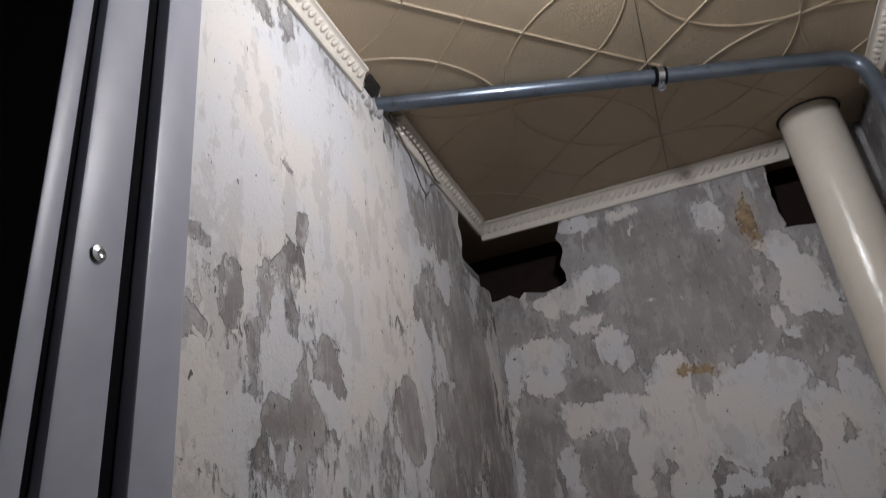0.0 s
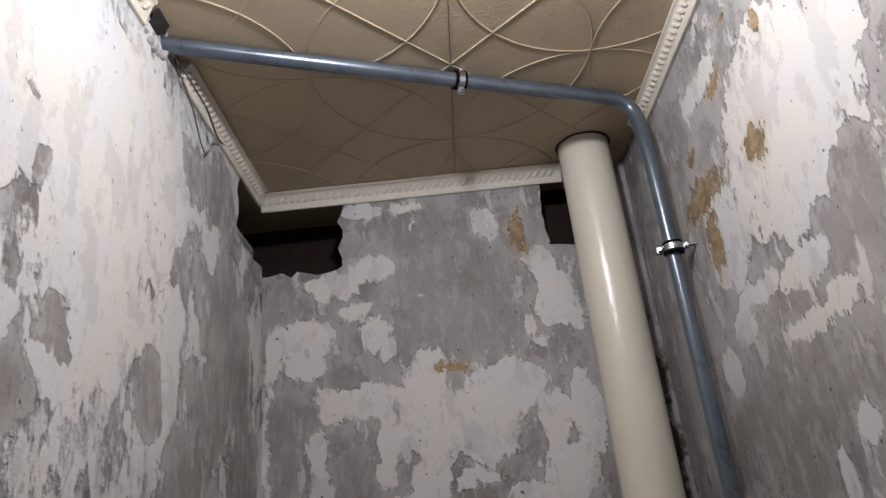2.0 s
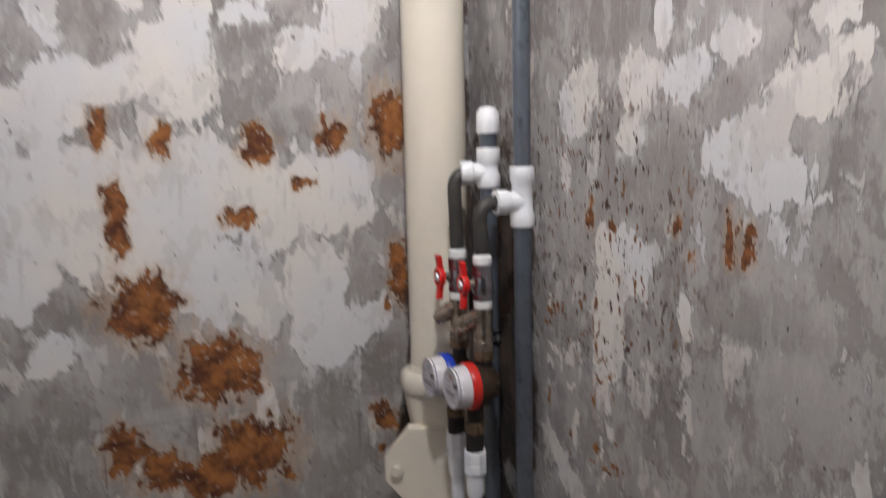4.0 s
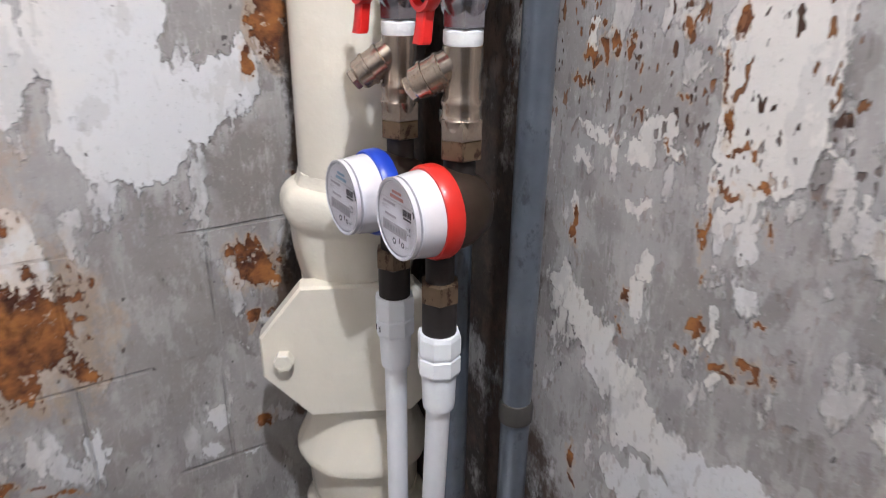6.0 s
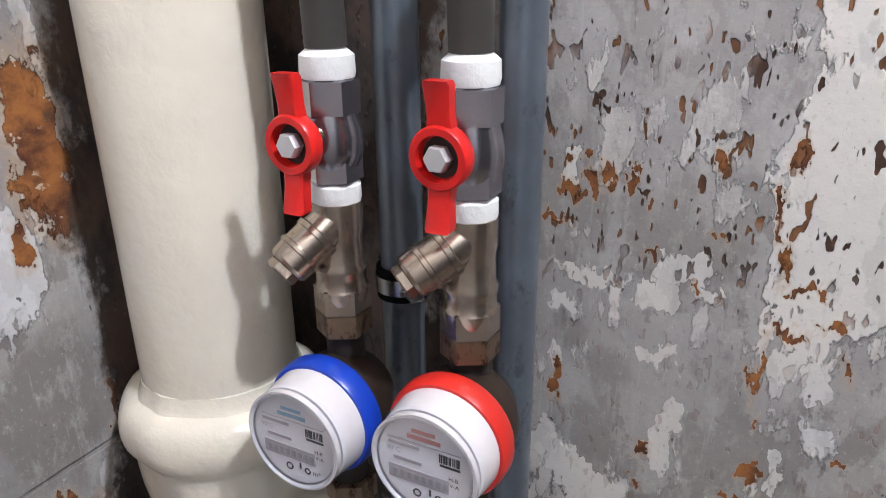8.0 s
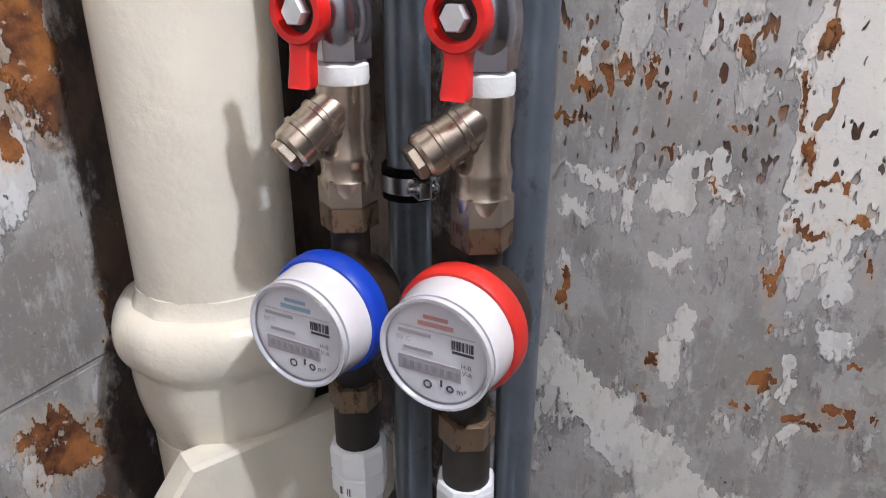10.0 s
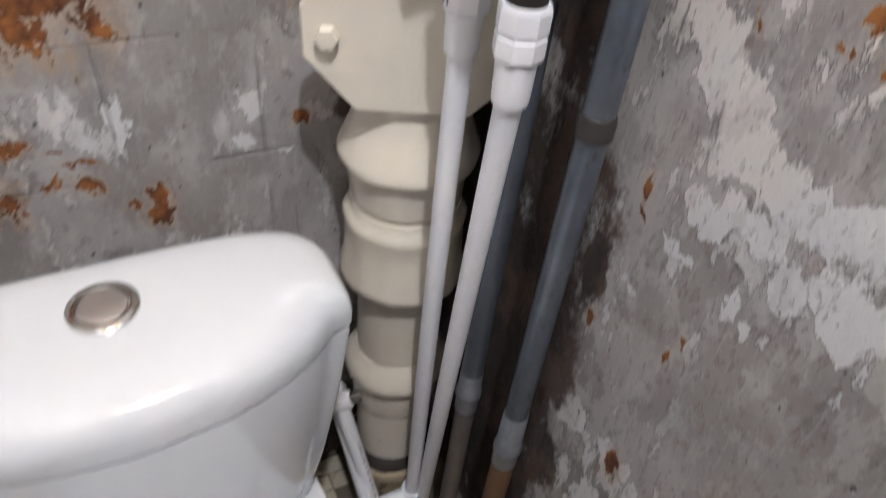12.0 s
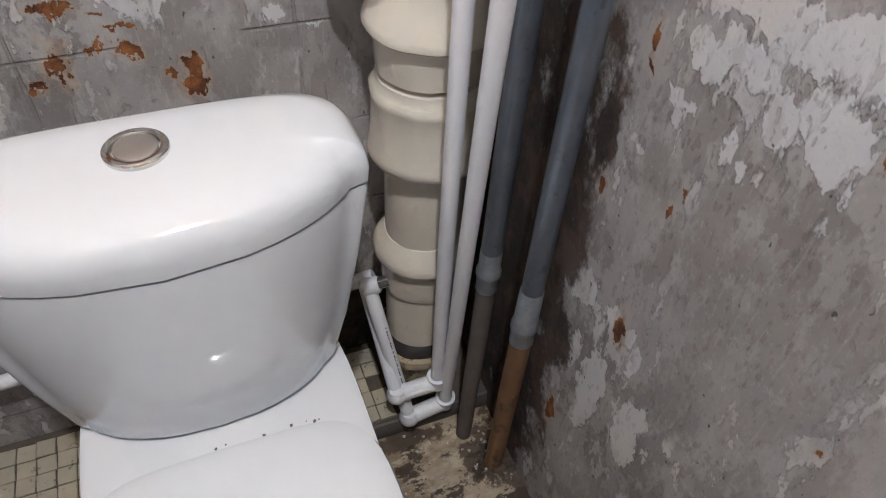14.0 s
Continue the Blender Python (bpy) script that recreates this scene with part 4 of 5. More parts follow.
def clamp(place, axis, out, group="pipe clamps"):
    """A steel band with rubber lining and two ears with screws; out points to the ears."""
    c = thing("pipe_clamp", "zinc pipe clamp with black rubber lining round the grey pipe", "clamp", group)
    m = toward((0, 0, 0), axis)
    o = (m.to_3x3().inverted() @ Vector(out)).normalized()
    a = math.atan2(o.y, o.x)
    mm = Matrix.Translation(place) @ m @ Matrix.Rotation(a, 4, "Z")
    part("rubber", lathe([(-0.0105, PR), (-0.0105, PR + 0.0040), (0.0105, PR + 0.0040), (0.0105, PR)], 24, mm), BLACK, c, "black rubber lining")
    part("band", lathe([(-0.0055, PR + 0.002), (-0.0055, PR + 0.0048), (0.0055, PR + 0.0048), (0.0055, PR + 0.002)], 24, mm), STEEL, c)
    for s in (1, -1):
        part("ear", box(s * (PR + 0.003), s * (PR + 0.013), -0.004, 0.004, -0.0055, 0.0055, 0.001, mm), STEEL, c)
        scr = part("screw", cyl(-0.010, 0.008, 0.0025, 0.0005, 12, mm @ Matrix.Translation((s * (PR + 0.009), 0, 0)) @ Matrix.Rotation(math.pi / 2, 4, "X")), STEEL, c)
        part("screw_head", cyl(0.007, 0.010, 0.0045, 0.001, 12, mm @ Matrix.Translation((s * (PR + 0.009), 0, 0)) @ Matrix.Rotation(math.pi / 2, 4, "X")), STEEL, c)
    part("stud", cyl(PR + 0.003, 0.040, 0.004, 0.0005, 12, Matrix.Translation(place) @ toward((0, 0, 0), out)), STEEL, c)


def risers():
    r = thing("riser_pipe", "grey metal riser pipe bent along the ceiling into the wall", "pipe")
    zc = 2.404
    line = rounded([(-0.10, -0.598, zc), (0.0, -0.563, zc), (0.466, -0.392, zc), (GR[0], -0.268, zc), (GR[0], GR[1], 2.26), (GR[0], GR[1], 1.47)], 0.055, 8)
    part("pipe", tube(line, PR, 24), GREY, r)
    part("pipe", tube([(*GR, 1.395), (*GR, 0.50)], PR * 1.05, 24), GREY, r)
    part("coupling", lathe([(0.405, PR), (0.405, 0.0165), (0.430, 0.0165), (0.435, 0.0185), (0.443, 0.0185), (0.447, 0.0165), (0.510, 0.0155), (0.513, PR)], 24, Matrix.Translation((*GR, 0))), LIGHTGREY, r, "pale silver coupling on the riser")
    part("old_pipe", tube([(*GR, 0.41), (GR[0] + 0.002, GR[1] + 0.004, -0.03)], 0.0155, 20), RUSTPIPE, r, "rusty brown pipe going into the floor")
    part("joint", lathe([(0.911, PR), (0.912, PR * 1.05 + 0.0022), (0.927, PR * 1.05 + 0.0026), (0.933, PR * 1.05 + 0.0008), (0.934, PR)], 24, Matrix.Translation((*GR, 0))), FEED, r, "dark dirty joint on the riser")
    l = thing("riser_pipe", "short grey metal riser pipe behind the water meters", "pipe")
    part("pipe", tube([(*GL, 1.455), (*GL, 0.51)], PR * 1.05, 24), GREY, l)
    part("coupling", lathe([(0.445, PR), (0.445, 0.0150), (0.470, 0.0150), (0.475, 0.0172), (0.483, 0.0172), (0.487, 0.0150), (0.520, 0.0146), (0.523, PR)], 24, Matrix.Translation((*GL, 0))), LIGHTGREY, l, "pale silver coupling on the riser")
    part("old_pipe", tube([(*GL, 0.45), (GL[0], GL[1] + 0.004, 0.0)], 0.0135, 20), DULLPIPE, l, "dull grey old pipe going into the floor")
    return r, l


risers()
clamp((0.466, -0.392, 2.404), (0.466, 0.171, 0), (0, 0, 1))
clamp((GR[0], GR[1] - 0.006, 2.075), (0, 0, 1), (0.95, -0.3, 0))
clamp((*GL, 1.198), (0, 0, 1), (0.62, 0.78, 0))

CR, CL = (0.735, -0.291), (0.727, -0.209)


def tee(at, low, high, branch, to, label):
    """A white tee on a riser with a branch to the side, and the dark pipe that leads from it down to the valve."""
    t = thing("pipe_tee", label, "fitting", "white tees")
    part("run", lathe([(low, PR), (low, 0.0185), (low + 0.002, 0.0195), (low + 0.022, 0.0195), (low + 0.026, 0.0165), (high - 0.026, 0.0165), (high - 0.022, 0.0195), (high - 0.002, 0.0195), (high, 0.0185), (high, PR)], 24, Matrix.Translation((*at, 0))), PPR, t)
    d = (Vector((*to, 0)) - Vector((*at, 0))).normalized()
    part("branch", lathe([(0.0, 0), (0.0, 0.0165), (0.026, 0.0165), (0.028, 0.0195), (0.046, 0.0195), (0.047, 0.012)], 24, toward((*at, branch), d)), PPR, t)
    return d


d = tee(GR, 1.39, 1.485, 1.43, (CR[0], CR[1] + 0.004), "white plastic tee on the grey riser pipe")
e = tee(GL, 1.45, 1.515, 1.475, (CL[0] - 0.004, CL[1] + 0.006), "white plastic tee on the short grey riser")
cap = thing("end_plug", "white plastic end plug above a grey stub of pipe", "fitting")
part("stub", cyl(1.50, 1.545, 0.0145, 0.001, 24, Matrix.Translation((*GL, 0))), GREY, cap, "short grey stub of pipe")
part("plug", lathe([(1.538, PR), (1.538, 0.018), (1.542, 0.0195), (1.572, 0.0185), (1.580, 0.012), (1.582, 0)], 24, Matrix.Translation((*GL, 0))), PPR, cap)


def feed(at, d, z, col, top):
    f = thing("feed_pipe", "dark grey bent pipe from the tee down to the valve", "pipe", "feed pipes")
    a = Vector((*at, z)) + d * 0.040
    c = Vector((*col, 0))
    b = Vector((c.x, c.y, z))
    part("bend", tube(rounded([a, b + d * 0.004, (c.x, c.y, top)], 0.028, 8), 0.0115, 18), FEED, f)


feed(GR, d, 1.43, CR, 1.352)
feed(GL, e, 1.475, CL, 1.352)


def valve_set(col, slope):
    """Ball valve with red butterfly handle, and the slanted strainer under it."""
    x, y = col
    at = Matrix.Translation((x, y, 0))
    v = thing("ball_valve", "nickel ball valve with red butterfly handle and white thread tape", "valve", "ball valves")
    part("tape", lathe([(1.336, 0.010), (1.336, 0.0145), (1.339, 0.0152), (1.348, 0.0148), (1.352, 0.010)], 24, at, wobble=0.001), TAPE, v, "white thread tape")
    part("upper_nut", hexa(1.316, 1.336, 0.0168, at), VALVEBODY, v)
    part("body", lathe([(1.283, 0), (1.283, 0.013), (1.288, 0.0145), (1.292, 0.0165), (1.297, 0.0175), (1.305, 0.0175), (1.310, 0.0165), (1.318, 0.0145), (1.318, 0)], 28, at), VALVEBODY, v)
    part("lower_nut", hexa(1.279, 1.296, 0.0165, at), VALVEBODY, v)
    part("tape", lathe([(1.266, 0.010), (1.266, 0.0140), (1.269, 0.0150), (1.277, 0.0148), (1.281, 0.010)], 24, at, wobble=0.001), TAPE, v, "white thread tape")
    z = 1.306
    stem = toward((x, y, z), (-1, 0, 0))
    part("stem", cyl(0.010, 0.030, 0.007, 0.001, 16, stem), BRASS, v)
    hm = Matrix.Translation((x - 0.027, y, z))
    bm = lathe([(0.0, 0.008), (0.0, 0.0145), (0.002, 0.0160), (0.009, 0.0160), (0.0105, 0.0150), (0.0105, 0.0115), (0.005, 0.0105), (0.004, 0.0)], 32, hm @ toward((0, 0, 0), (-1, 0, 0)))
    for s in (1, -1):
        rows = []
        for k, (h, w) in enumerate(((0.012, 0.0068), (0.020, 0.0060), (0.028, 0.0064), (0.0345, 0.0070), (0.0365, 0.0062))):
            lean = -0.001 * k
            rows.append([hm @ Vector((lean - q, p * w, s * h)) for p, q in ((-1, 0.001), (-0.8, 0.0), (0.8, 0.0), (1, 0.001), (1, 0.0075), (0.8, 0.0085), (-0.8, 0.0085), (-1, 0.0075))])
        part_bm = loft(rows)
        me = bpy.data.meshes.new("wing")
        part_bm.to_mesh(me)
        part_bm.free()
        bm.from_mesh(me)
        bpy.data.meshes.remove(me)
    h = part("handle", bm, RED, v, "red plastic butterfly handle")
    part("recess", cyl(0.0042, 0.0052, 0.0105, 0.0004, 20, hm @ toward((0, 0, 0), (-1, 0, 0))), DARKIRON, h)
    part("nut", hexa(0.005, 0.0125, 0.0068, hm @ toward((0, 0, 0), (-1, 0, 0))), NUT, h, "zinc hexagon nut")

    s = thing("strainer", "nickel Y strainer with slanted filter cap", "strainer", "strainers")
    part("body", lathe([(1.198, 0), (1.198, 0.0125), (1.205, 0.0150), (1.2135, 0.0165), (1.216, 0.0150), (1.2225, 0.0150), (1.225, 0.0158), (1.2275, 0.0158), (1.230, 0.0142), (1.246, 0.0138), (1.251, 0.0150), (1.267, 0.0150), (1.269, 0)], 28, at), BRASS, s)
    part("lower_nut", hexa(1.197, 1.215, 0.0172, at), BRASS, s)
    slant = toward((x - 0.003, y, 1.256), slope)
    bm_ = lathe([(0.0, 0), (0.0, 0.0120), (0.012, 0.0128), (0.013, 0.0142), (0.016, 0.0142), (0.0165, 0.0132), (0.026, 0.0132), (0.0265, 0.0145), (0.029, 0.0145), (0.0295, 0.0132), (0.037, 0.0128), (0.039, 0.0110), (0.0395, 0)], 28, slant)
    part("cap_hexagon", hexa(0.0385, 0.0445, 0.0098, slant), BRASS, s)
    part("maker_mark", lathe([(-0.0005, 0.0030), (-0.0005, 0.0044), (0.0008, 0.0044), (0.0008, 0.0030)], 16, slant @ Matrix.Translation((-0.0135 * 0.0, -0.0128, 0.020)) @ Matrix.Rotation(math.pi / 2, 4, "X")), BRASS, s)
    part("filter_cap", bm_, BRASS, s)


valve_set(CR, (-0.56, 0.52, -0.44))
valve_set(CL, (-0.66, 0.36, -0.54))


def letters(word, size, m, material, parent, name="caption"):
    c = bpy.data.curves.new(name, "FONT")
    c.body, c.size, c.align_x, c.align_y = word, size, "CENTER", "CENTER"
    tmp = bpy.data.objects.new(name, c)
    scene.collection.objects.link(tmp)
    bpy.context.view_layer.update()
    me = bpy.data.meshes.new_from_object(tmp.evaluated_get(bpy.context.evaluated_depsgraph_get()))
    bpy.data.objects.remove(tmp)
    me.transform(m)
    me.materials.clear()
    me.materials.append(material)
    ob = new(name, me)
    ob.parent = parent
    return ob


def meter(col, z, ring_mat, ink, label, reach, foot):
    """Water meter on an upright pipe; its dial looks along -x."""
    x, y = col
    m = thing("water_meter", label, "water meter", "water meters")
    at = Matrix.Translation((x, y, 0))
    face = Matrix.Translation((x - 0.012, y, z)) @ Matrix(((0, 0, -1), (-1, 0, 0), (0, 1, 0))).to_4x4()
    part("upper_nut", hexa(1.183, 1.200, 0.0172, at), OLDBRASS, m, "stained brass union nut")
    part("upper_neck", cyl(1.160, 1.186, 0.0118, 0.001, 20, at), DARKIRON, m)
    part("body", lathe([(-0.034, 0), (-0.034, 0.016), (-0.028, 0.024), (-0.012, 0.032), (0.006, 0.0345), (0.010, 0.034), (0.010, 0)], 36, face), METERBODY, m, "dark stained brass meter body")
    part("ring", lathe([(0.006, 0.030), (0.006, 0.0365), (0.009, 0.0378), (0.018, 0.0375), (0.021, 0.036), (0.021, 0.030)], 48, face), ring_mat, m)
    drum = part("dial_housing", lathe([(0.018, 0), (0.018, 0.0345), (0.030, 0.0335), (0.040, 0.0320), (0.0405, 0)], 48, face), DRUM, m, "milky plastic dial housing")
    top = reach
    part("dial", cyl(0.0405, top - 0.005, 0.0285, 0.0003, 40, face), DIAL, drum, "printed white dial")
    part("window", lathe([(0.036, 0.0325), (top - 0.002, 0.0318), (top, 0.0305), (top + 0.0005, 0.0285), (top, 0.0)], 48, face), GLASS, drum, "clear scratched plastic cover").visible_shadow = False
    part("window_rim", lathe([(top - 0.0045, 0.0290), (top - 0.0045, 0.0322), (top - 0.001, 0.0322), (top - 0.001, 0.0305), (top - 0.003, 0.0290)], 48, face), DRUM, drum, "pale plastic rim")

    def on(u, w, lift=0.0003):
        return face @ Matrix.Translation((u, w, top - 0.005 + lift))

    def bar(u, w, du, dw, mat, name="print_bar"):
        bm = bmesh.new()
        block(bm, u - du / 2, u + du / 2, w - dw / 2, w + dw / 2, top - 0.005, top - 0.0046, 0, face)
        return part(name, bm, mat, drum, "", False)
    bar(0.000, 0.0205, 0.014, 0.0022, ink)
    bar(0.000, 0.0165, 0.020, 0.0026, ink)
    bar(0.0, 0.0130, 0.044, 0.0003, PALEINK)
    bar(-0.012, 0.0098, 0.019, 0.0020, PALEINK)
    letters("90\u00b0C", 0.0042, on(-0.0185, 0.0052), PALEINK, drum)
    bar(-0.010, 0.0002, 0.017, 0.0020, PALEINK)
    rng = random.Random(7)
    u = 0.0095
    while u < 0.0215:
        w = rng.choice((0.0004, 0.0007, 0.0010))
        bar(u, 0.0082, w, 0.0052, INK, "barcode_bar")
        u += w + rng.choice((0.0004, 0.0007))
    bar(0.0155, 0.0040, 0.012, 0.0014, INK)
    letters("H-B", 0.0036, on(0.0175, -0.0030), INK, drum)
    letters("V-A", 0.0036, on(0.0180, -0.0070), INK, drum)
    bar(-0.0035, -0.0090, 0.0365, 0.0085, PALEINK, "counter_window")
    for k in range(8):
        bm = bmesh.new()
        block(bm, -0.019 + k * 0.0044, -0.0165 + k * 0.0044, -0.0112, -0.0070, top - 0.0046, top - 0.0043, 0, face)
        part("counter_digit", bm, DIAL if k % 2 else INK, drum, "", False).data.materials[0] = plain_digit
    letters("m\u00b3", 0.0052, on(0.0150, -0.0185), INK, drum)
    bar(0.0035, -0.0165, 0.0012, 0.0040, INK)
    part("seal_mark", lathe([(0, 0.0016), (0, 0.0026), (0.0003, 0.0026), (0.0003, 0.0016)], 20, on(-0.0045, -0.0190, 0.0)), INK, drum)
    part("seal_mark", lathe([(0, 0.0012), (0, 0.0022), (0.0003, 0.0022), (0.0003, 0.0012)], 20, on(0.0085, -0.0185, 0.0)), INK, drum)
    at = Matrix.Translation((*foot, 0))
    part("lower_neck", cyl(1.072, 1.122, 0.0118, 0.001, 20, at), DARKIRON, m)
    part("lower_nut", hexa(1.066, 1.084, 0.0168, at), OLDBRASS, m, "stained brass union nut")
    part("adapter", cyl(1.028, 1.070, 0.0145, 0.002, 24, at), DARKIRON, m, "black adapter sleeve")


plain_digit = plain("counter_drum", (0.36, 0.33, 0.34), 0.5)
meter(CR, 1.143, REDRING, PINKINK, "water meter with red ring, milky housing and printed dial", 0.0465, (0.716, -0.293))
meter(CL, 1.137, BLUERING, BLUEINK, "water meter with blue ring, milky housing and printed dial", 0.0465, (0.716, -0.214))


LR, LL = (0.716, -0.293), (0.716, -0.214)


def supply(col, foot, turn, label):
    """White plastic pipe from the meter down to the floor, with its socket, elbow and run to the cistern."""
    p = thing("plastic_pipe", label, "pipe", "white plastic pipes")
    at = Matrix.Translation((*col, 0))
    part("socket_tail", lathe([(0.962, 0.010), (0.962, 0.0135), (0.966, 0.0142), (0.992, 0.0150), (0.998, 0.0150), (0.998, 0.010)], 28, at), PPR, p)
    part("socket_nut", lathe([(0.997, 0.010), (0.997, 0.0175), (1.000, 0.0188), (1.014, 0.0188), (1.015, 0.0176), (1.017, 0.0176), (1.018, 0.0188), (1.033, 0.0188), (1.037, 0.0176), (1.037, 0.010)], 8, at), PPR, p, "eight-sided white nut", False)
    a = Vector((*col, 0.97))
    b = Vector(foot)
    part("upright", tube([a, (a + b) / 2 + Vector((0, 0.001, 0)), b], 0.0108, 22), PPR, p)
    dn = (a - b).normalized()
    part("elbow_cup", lathe([(-0.018, 0), (-0.018, 0.0155), (0.0, 0.0165), (0.006, 0.0175), (0.010, 0.0175), (0.011, 0.012)], 24, toward(b, dn)), PPR, p)
    t = Vector(turn)
    side = (Vector((t.x, t.y, b.z - 0.012)) - b)
    part("elbow_run", tube([b - dn * 0.010, Vector((t.x, t.y, b.z - 0.012))], 0.0145, 20), PPR, p)
    part("elbow_corner", lathe([(-0.017, 0), (-0.014, 0.0120), (-0.005, 0.0168), (0.005, 0.0168), (0.014, 0.0120), (0.017, 0)], 20, Matrix.Translation((t.x, t.y, b.z - 0.012))), PPR, p)
    return p, Vector((t.x, t.y, b.z - 0.012))


def socket_print(p, col):
    rng = random.Random(5)
    u = -0.004
    while u < 0.004:
        bm = bmesh.new()
        block(bm, -0.0003, 0.0003, 0, 0.0006, 0.995, 1.001, 0, Matrix.Translation((col[0] - 0.0178, col[1] + u, 0.008)))
        part("print_bar", bm, INK, p, "", False)
        u += rng.choice((0.0011, 0.0016))


p1, k1 = supply(LR, (0.757, -0.176, 0.100), (0.688, -0.182), "white plastic water pipe with elbow at the floor")
p2, k2 = supply(LL, (0.740, -0.173, 0.170), (0.668, -0.173), "white plastic water pipe beside the drain")
socket_print(p2, LL)
end1, end2 = Vector((0.652, -0.085, 0.345)), Vector((0.655, -0.045, 0.315))
part("slanting_run", tube([k1, end1], 0.0115, 20), PPR, p1)
part("slanting_run", tube([k2, end2], 0.0115, 20), PPR, p2)
part("wall_run", tube([end2, (0.40, -0.030, 0.285), (0.012, -0.026, 0.266)], 0.0115, 20), PPR, p2)
along = (end1 - k1).normalized()
across = along.cross(Vector((0.45, -0.89, 0))).normalized()
face = across.cross(along)
rng = random.Random(17)
reach = 0.05
while reach < 0.20:
    size = rng.choice((0.0022, 0.0034, 0.0048))
    m = Matrix.Translation(k1 + along * reach) @ Matrix((along, across, face if face.y < 0 else -face)).transposed().to_4x4()
    part("print_bar", box(0, size, -0.0011, 0.0011, 0.0106, 0.01175, 0, m), INK, p1, "", False)
    reach += size + rng.choice((0.0012, 0.0016, 0.0040))
part("end_socket", cyl(-0.012, 0.018, 0.0140, 0.003, 20, toward(end1, (0.80, -0.25, 0.35))), PPR, p1)
part("end_socket", cyl(-0.012, 0.018, 0.0140, 0.003, 20, toward(end2, (0.80, -0.25, 0.35))), PPR, p2)
v = thing("stop_valve", "small chrome stop valve beside the cistern", "valve")
part("body", cyl(-0.004, 0.024, 0.0095, 0.002, 20, toward(end1 + Vector((0.012, -0.004, 0.006)), (0.80, -0.25, 0.35))), CHROME, v)
part("knob", lathe([(0.020, 0), (0.020, 0.008), (0.024, 0.0110), (0.034, 0.0105), (0.036, 0)], 18, toward(end1 + Vector((0.012, -0.004, 0.006)), (0.80, -0.25, 0.35))), CHROME, v)

# ---- toilet ----


def toilet():
    t = thing("toilet", "white ceramic close-coupled toilet with rounded cistern", "toilet")
    cx = 0.408

    def ring(z, hw, back, front, corner, bow, n=56):
        """Cistern outline: straight back, rounded ends, bowed front."""
        out = []
        for i in range(n):
            a = 2 * math.pi * i / n
            c, s = math.cos(a), math.sin(a)
            e = 2.0 / corner
            x = hw * math.copysign(abs(c) ** e, c)
            mid, half = (back + front) / 2, (back - front) / 2
            y = mid + half * math.copysign(abs(s) ** e, s)
            if s < 0:
                y += bow * (abs(x) / hw) ** 2 * min(1, -s * 1.6)
            out.append((cx + x, y, z))
        return out
    body = [ring(0.418, 0.150, -0.135, -0.292, 3.4, 0.030), ring(0.43, 0.157, -0.130, -0.298, 3.6, 0.032), ring(0.50, 0.175, -0.122, -0.302, 3.8, 0.040),
            ring(0.60, 0.194, -0.118, -0.306, 4.0, 0.050), ring(0.692, 0.2065, -0.112, -0.309, 4.2, 0.056), ring(0.699, 0.2055, -0.113, -0.308, 4.2, 0.056)]
    part("cistern", loft(body), CERAMIC, t)
    lid = [ring(0.701, 0.196, -0.120, -0.298, 4.2, 0.055), ring(0.7035, 0.208, -0.110, -0.310, 4.2, 0.056), ring(0.720, 0.209, -0.109, -0.311, 4.2, 0.056), ring(0.736, 0.206, -0.112, -0.307, 4.1, 0.055),
           ring(0.746, 0.197, -0.119, -0.296, 3.9, 0.052), ring(0.7515, 0.180, -0.130, -0.280, 3.6, 0.046), ring(0.7545, 0.140, -0.150, -0.255, 3.0, 0.03), ring(0.7555, 0.07, -0.18, -0.225, 2.4, 0.01)]
    l = part("lid", loft(lid), CERAMIC, t, "glossy white cistern lid")
    at = Matrix.Translation((cx, -0.190, 0.7552))
    b = part("flush_button", lathe([(0, 0.0), (0.0, 0.0305), (0.003, 0.0300), (0.005, 0.0270), (0.005, 0.0225), (0.0025, 0.0215), (0.0, 0.021)], 44, at), CHROME, l, "chrome ring of the flush button")
    part("push_plate", lathe([(0.001, 0.0), (0.0018, 0.0205), (0.0042, 0.0200), (0.0050, 0.0180), (0.0038, 0.0)], 40, at), plain("brushed_steel", (0.66, 0.63, 0.60), 0.38, 0.9, vary=0.1), b, "brushed push plate")

    def oval(z, hw, back, front, e=2.6, n=48):
        out = []
        for i in range(n):
            a = 2 * math.pi * i / n
            c, s = math.cos(a), math.sin(a)
            k = 2.0 / (e if s < 0 else 5.0)
            w = hw * (1.0 if s < 0 else 1.0)
            out.append((cx + 0.006 + w * math.copysign(abs(c) ** (2.0 / (2.4 if s < 0 else 5.0)), c), (back + front) / 2 + (back - front) / 2 * math.copysign(abs(s) ** k, s), z))
        return out
    part("bowl", loft([oval(0.03, 0.105, -0.182, -0.58), oval(0.05, 0.108, -0.180, -0.585), (oval(0.08, 0.100, -0.16, -0.57)), oval(0.18, 0.105, -0.15, -0.60), oval(0.28, 0.130, -0.14, -0.66), oval(0.36, 0.157, -0.13, -0.70),
                       oval(0.400, 0.166, -0.125, -0.715), oval(0.414, 0.163, -0.128, -0.712), oval(0.418, 0.155, -0.135, -0.70)]), CERAMIC, t)
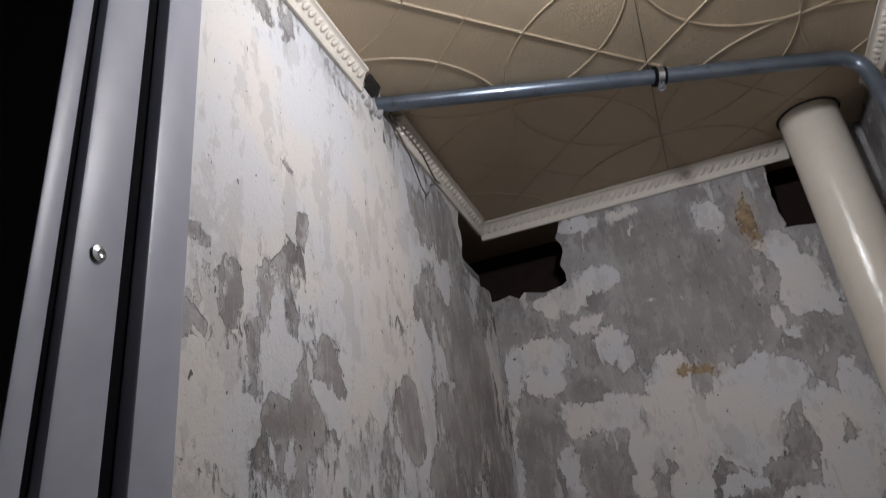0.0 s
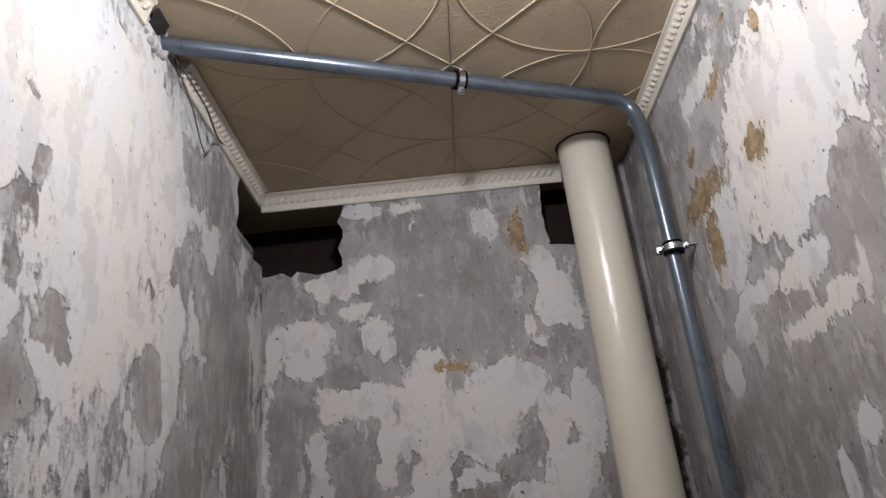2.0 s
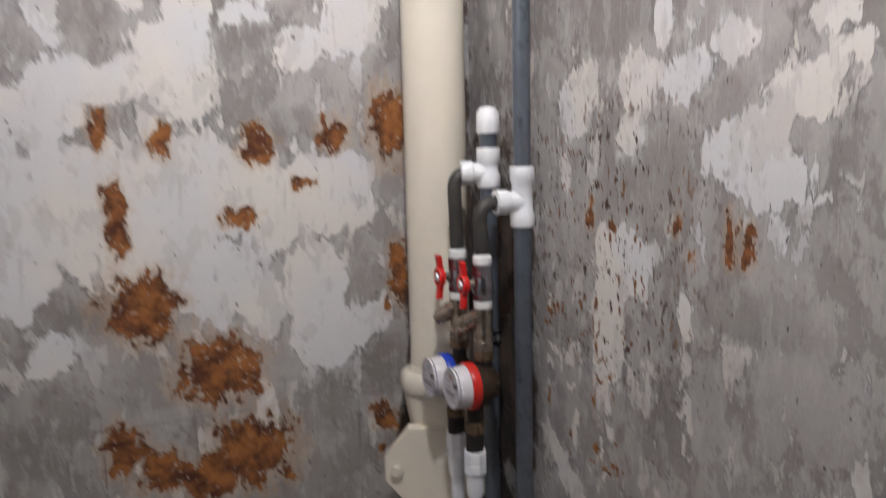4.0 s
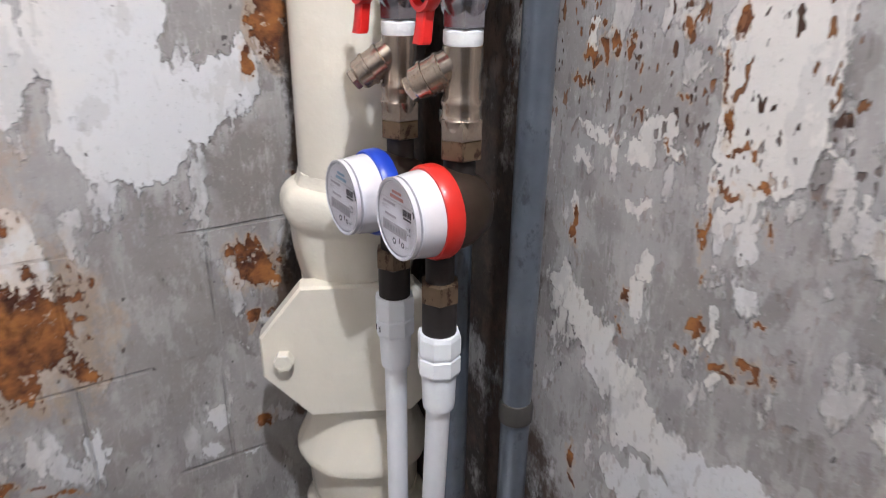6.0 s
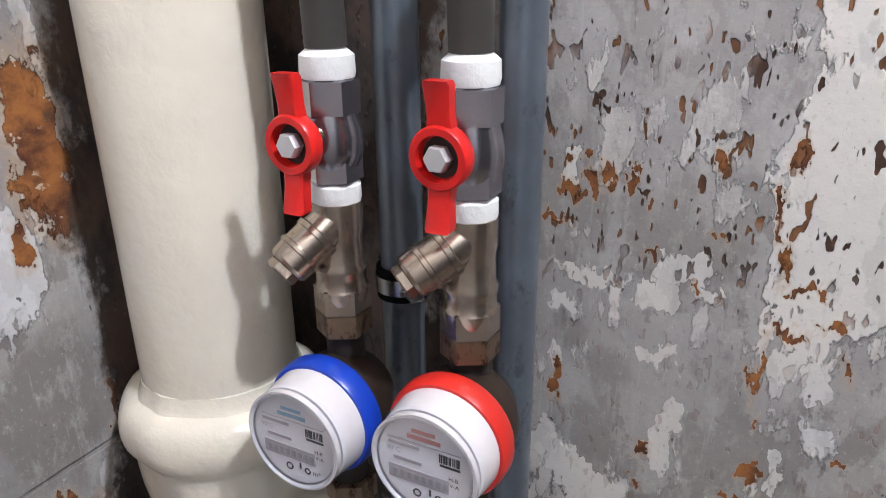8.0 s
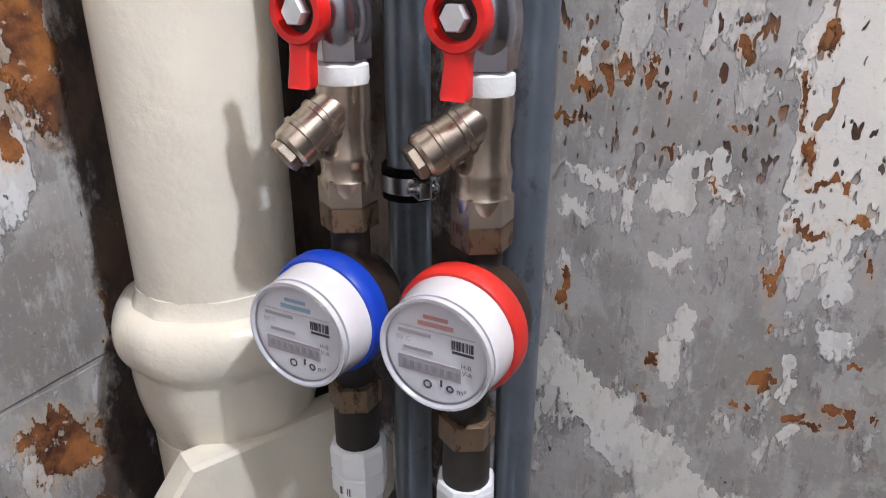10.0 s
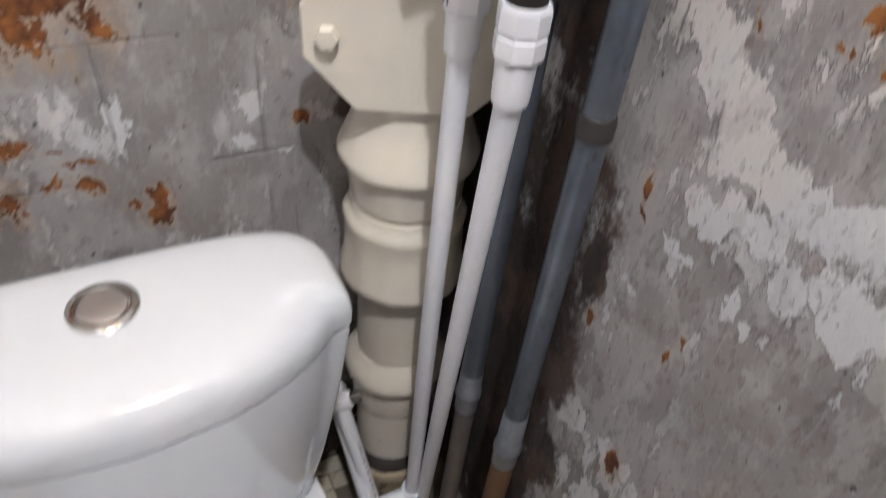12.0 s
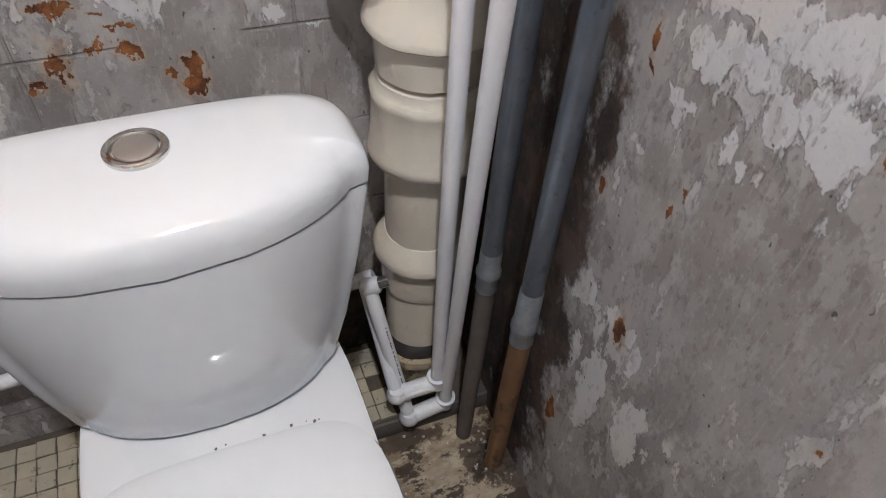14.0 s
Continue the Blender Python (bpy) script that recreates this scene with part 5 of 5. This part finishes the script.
    part("seat_cover", loft([oval(0.4185, 0.150, -0.352, -0.700), oval(0.420, 0.163, -0.340, -0.716), oval(0.434, 0.168, -0.335, -0.722), oval(0.446, 0.164, -0.338, -0.717), oval(0.452, 0.150, -0.350, -0.70), oval(0.455, 0.11, -0.39, -0.65)]), CERAMIC, t, "closed glossy white seat cover")


toilet()

# ---- loose small things ----
w = thing("wire", "thin dark wire hanging along the broken cornice", "wire")
part("strand", tube([(0.004, -0.545, 2.415), (0.020, -0.50, 2.378), (0.026, -0.44, 2.366), (0.022, -0.38, 2.352), (0.010, -0.33, 2.372), (0.004, -0.27, 2.392)], 0.0018, 8), WIRE, w)
part("strand", tube([(0.003, -0.530, 2.405), (0.014, -0.47, 2.345), (0.010, -0.42, 2.312), (0.006, -0.385, 2.308), (0.003, -0.355, 2.335)], 0.0013, 8), WIRE, w)
h = thing("wall_break", "broken plaster round the pipe where it enters the wall", "hole", kind="structure")
rng = random.Random(3)
# thin ragged disc; the hole's inner shade is its dark colour
part("cavity_patch", lathe([(0.0, 0), (0.0, 0.023), (0.0015, 0.019), (0.0015, 0.0)], 26, toward((0.012, -0.605, 2.416), (0.75, 0.0, -0.66)), wobble=0.016), DARKIRON, h, "thin dark patch drawn as a shaded ragged hole")
for k in range(16):
    a = 2 * math.pi * k / 16
    bm = bmesh.new()
    bmesh.ops.create_icosphere(bm, subdivisions=1, radius=1)
    s = rng.uniform(0.004, 0.009)
    for q in bm.verts:
        q.co = q.co * s * rng.uniform(0.6, 1.2) + Vector((0.002, -0.600 + 0.040 * math.cos(a), 2.398 + 0.030 * math.sin(a)))
    part("chip", bm, FRONT, h, "", False)

# ---- a heap of broken mortar where the riser enters the floor
heap = bmesh.new()
rng = random.Random(21)
for k in range(46):
    a, d0 = rng.uniform(0, 6.28), abs(rng.gauss(0, 0.018)) + 0.012
    s = rng.uniform(0.003, 0.009)
    r = bmesh.ops.create_icosphere(heap, subdivisions=1, radius=1)["verts"]
    for q in r:
        q.co = Vector((min(W - 0.003, GR[0] + d0 * math.cos(a) + q.co.x * s * rng.uniform(0.7, 1.2)), GR[1] + d0 * math.sin(a) + q.co.y * s * rng.uniform(0.7, 1.2), FZ - 0.001 + max(0.0, 0.010 - d0 * 0.25) + q.co.z * s * 0.6))
tagged(part("mortar_heap", heap, SCREED, None, "", False), "crumbled mortar round the foot of the rusty pipe", "rubble", kind="stuff")

# ---- mosaic on the step ----
base = bmesh.new()
block(base, -0.0144, 0.0144, -0.0144, 0.0144, 0.0, 0.006, 0.0012)
mosaic = bpy.data.meshes.new("tile")
base.to_mesh(mosaic)
base.free()
mosaic.materials.append(TILE)
rng = random.Random(11)
for i in range(27):
    for j in range(6):
        x, y = 0.016 + i * 0.0305, EDGE + 0.014 + j * 0.0305
        if (x - SX) ** 2 + (y - SY) ** 2 < 0.085 ** 2 or x > 0.70 or y > -0.005 or rng.random() < 0.05:
            continue
        m = Matrix.Translation((x + rng.uniform(-0.001, 0.001), y + rng.uniform(-0.001, 0.001), 0.0725 + rng.uniform(-0.001, 0.001))) @ Matrix.Rotation(rng.uniform(-0.05, 0.05), 4, "Z")
        tl = new("tile", mosaic)
        tl.parent = floor
        tl.matrix_basis = m
# crumbs of mortar and plaster along the wall and round the pipes
crumbs = bmesh.new()
for k in range(90):
    x, y = rng.uniform(0.64, W - 0.01), rng.uniform(-0.46, EDGE - 0.02)
    if k % 3 == 0:
        x, y = W - 0.012 - abs(rng.gauss(0, 0.02)), rng.uniform(-0.6, -0.2)
    if k % 7 == 0:
        x, y = GR[0] + rng.gauss(0, 0.022), GR[1] + rng.gauss(0, 0.022)
    s = rng.uniform(0.001, 0.0042)
    r = bmesh.ops.create_icosphere(crumbs, subdivisions=1, radius=1)["verts"]
    for q in r:
        q.co = Vector((x + q.co.x * s * rng.uniform(0.6, 1.3), y + q.co.y * s * rng.uniform(0.6, 1.3), FZ + max(-0.001, s * 0.3 + q.co.z * s * 0.6)))
tagged(part("rubble", crumbs, FRONT, None, "", False), "small pale crumbs of plaster on the floor", "rubble", kind="stuff")
specks = bmesh.new()
for k in range(34):
    x, y = rng.uniform(0.30, 0.53), rng.uniform(-0.352, -0.318)
    z = 0.4184
    s = rng.uniform(0.0007, 0.0022)
    r = bmesh.ops.create_icosphere(specks, subdivisions=1, radius=1)["verts"]
    for q in r:
        q.co = Vector((x + q.co.x * s * rng.uniform(0.6, 1.6), y + q.co.y * s * rng.uniform(0.6, 1.6), z + max(-0.2, q.co.z) * s * 0.5))
tagged(part("plaster_specks", specks, MORTAR, None, "", False), "dark specks of plaster dust on the toilet deck", "dust", kind="stuff")
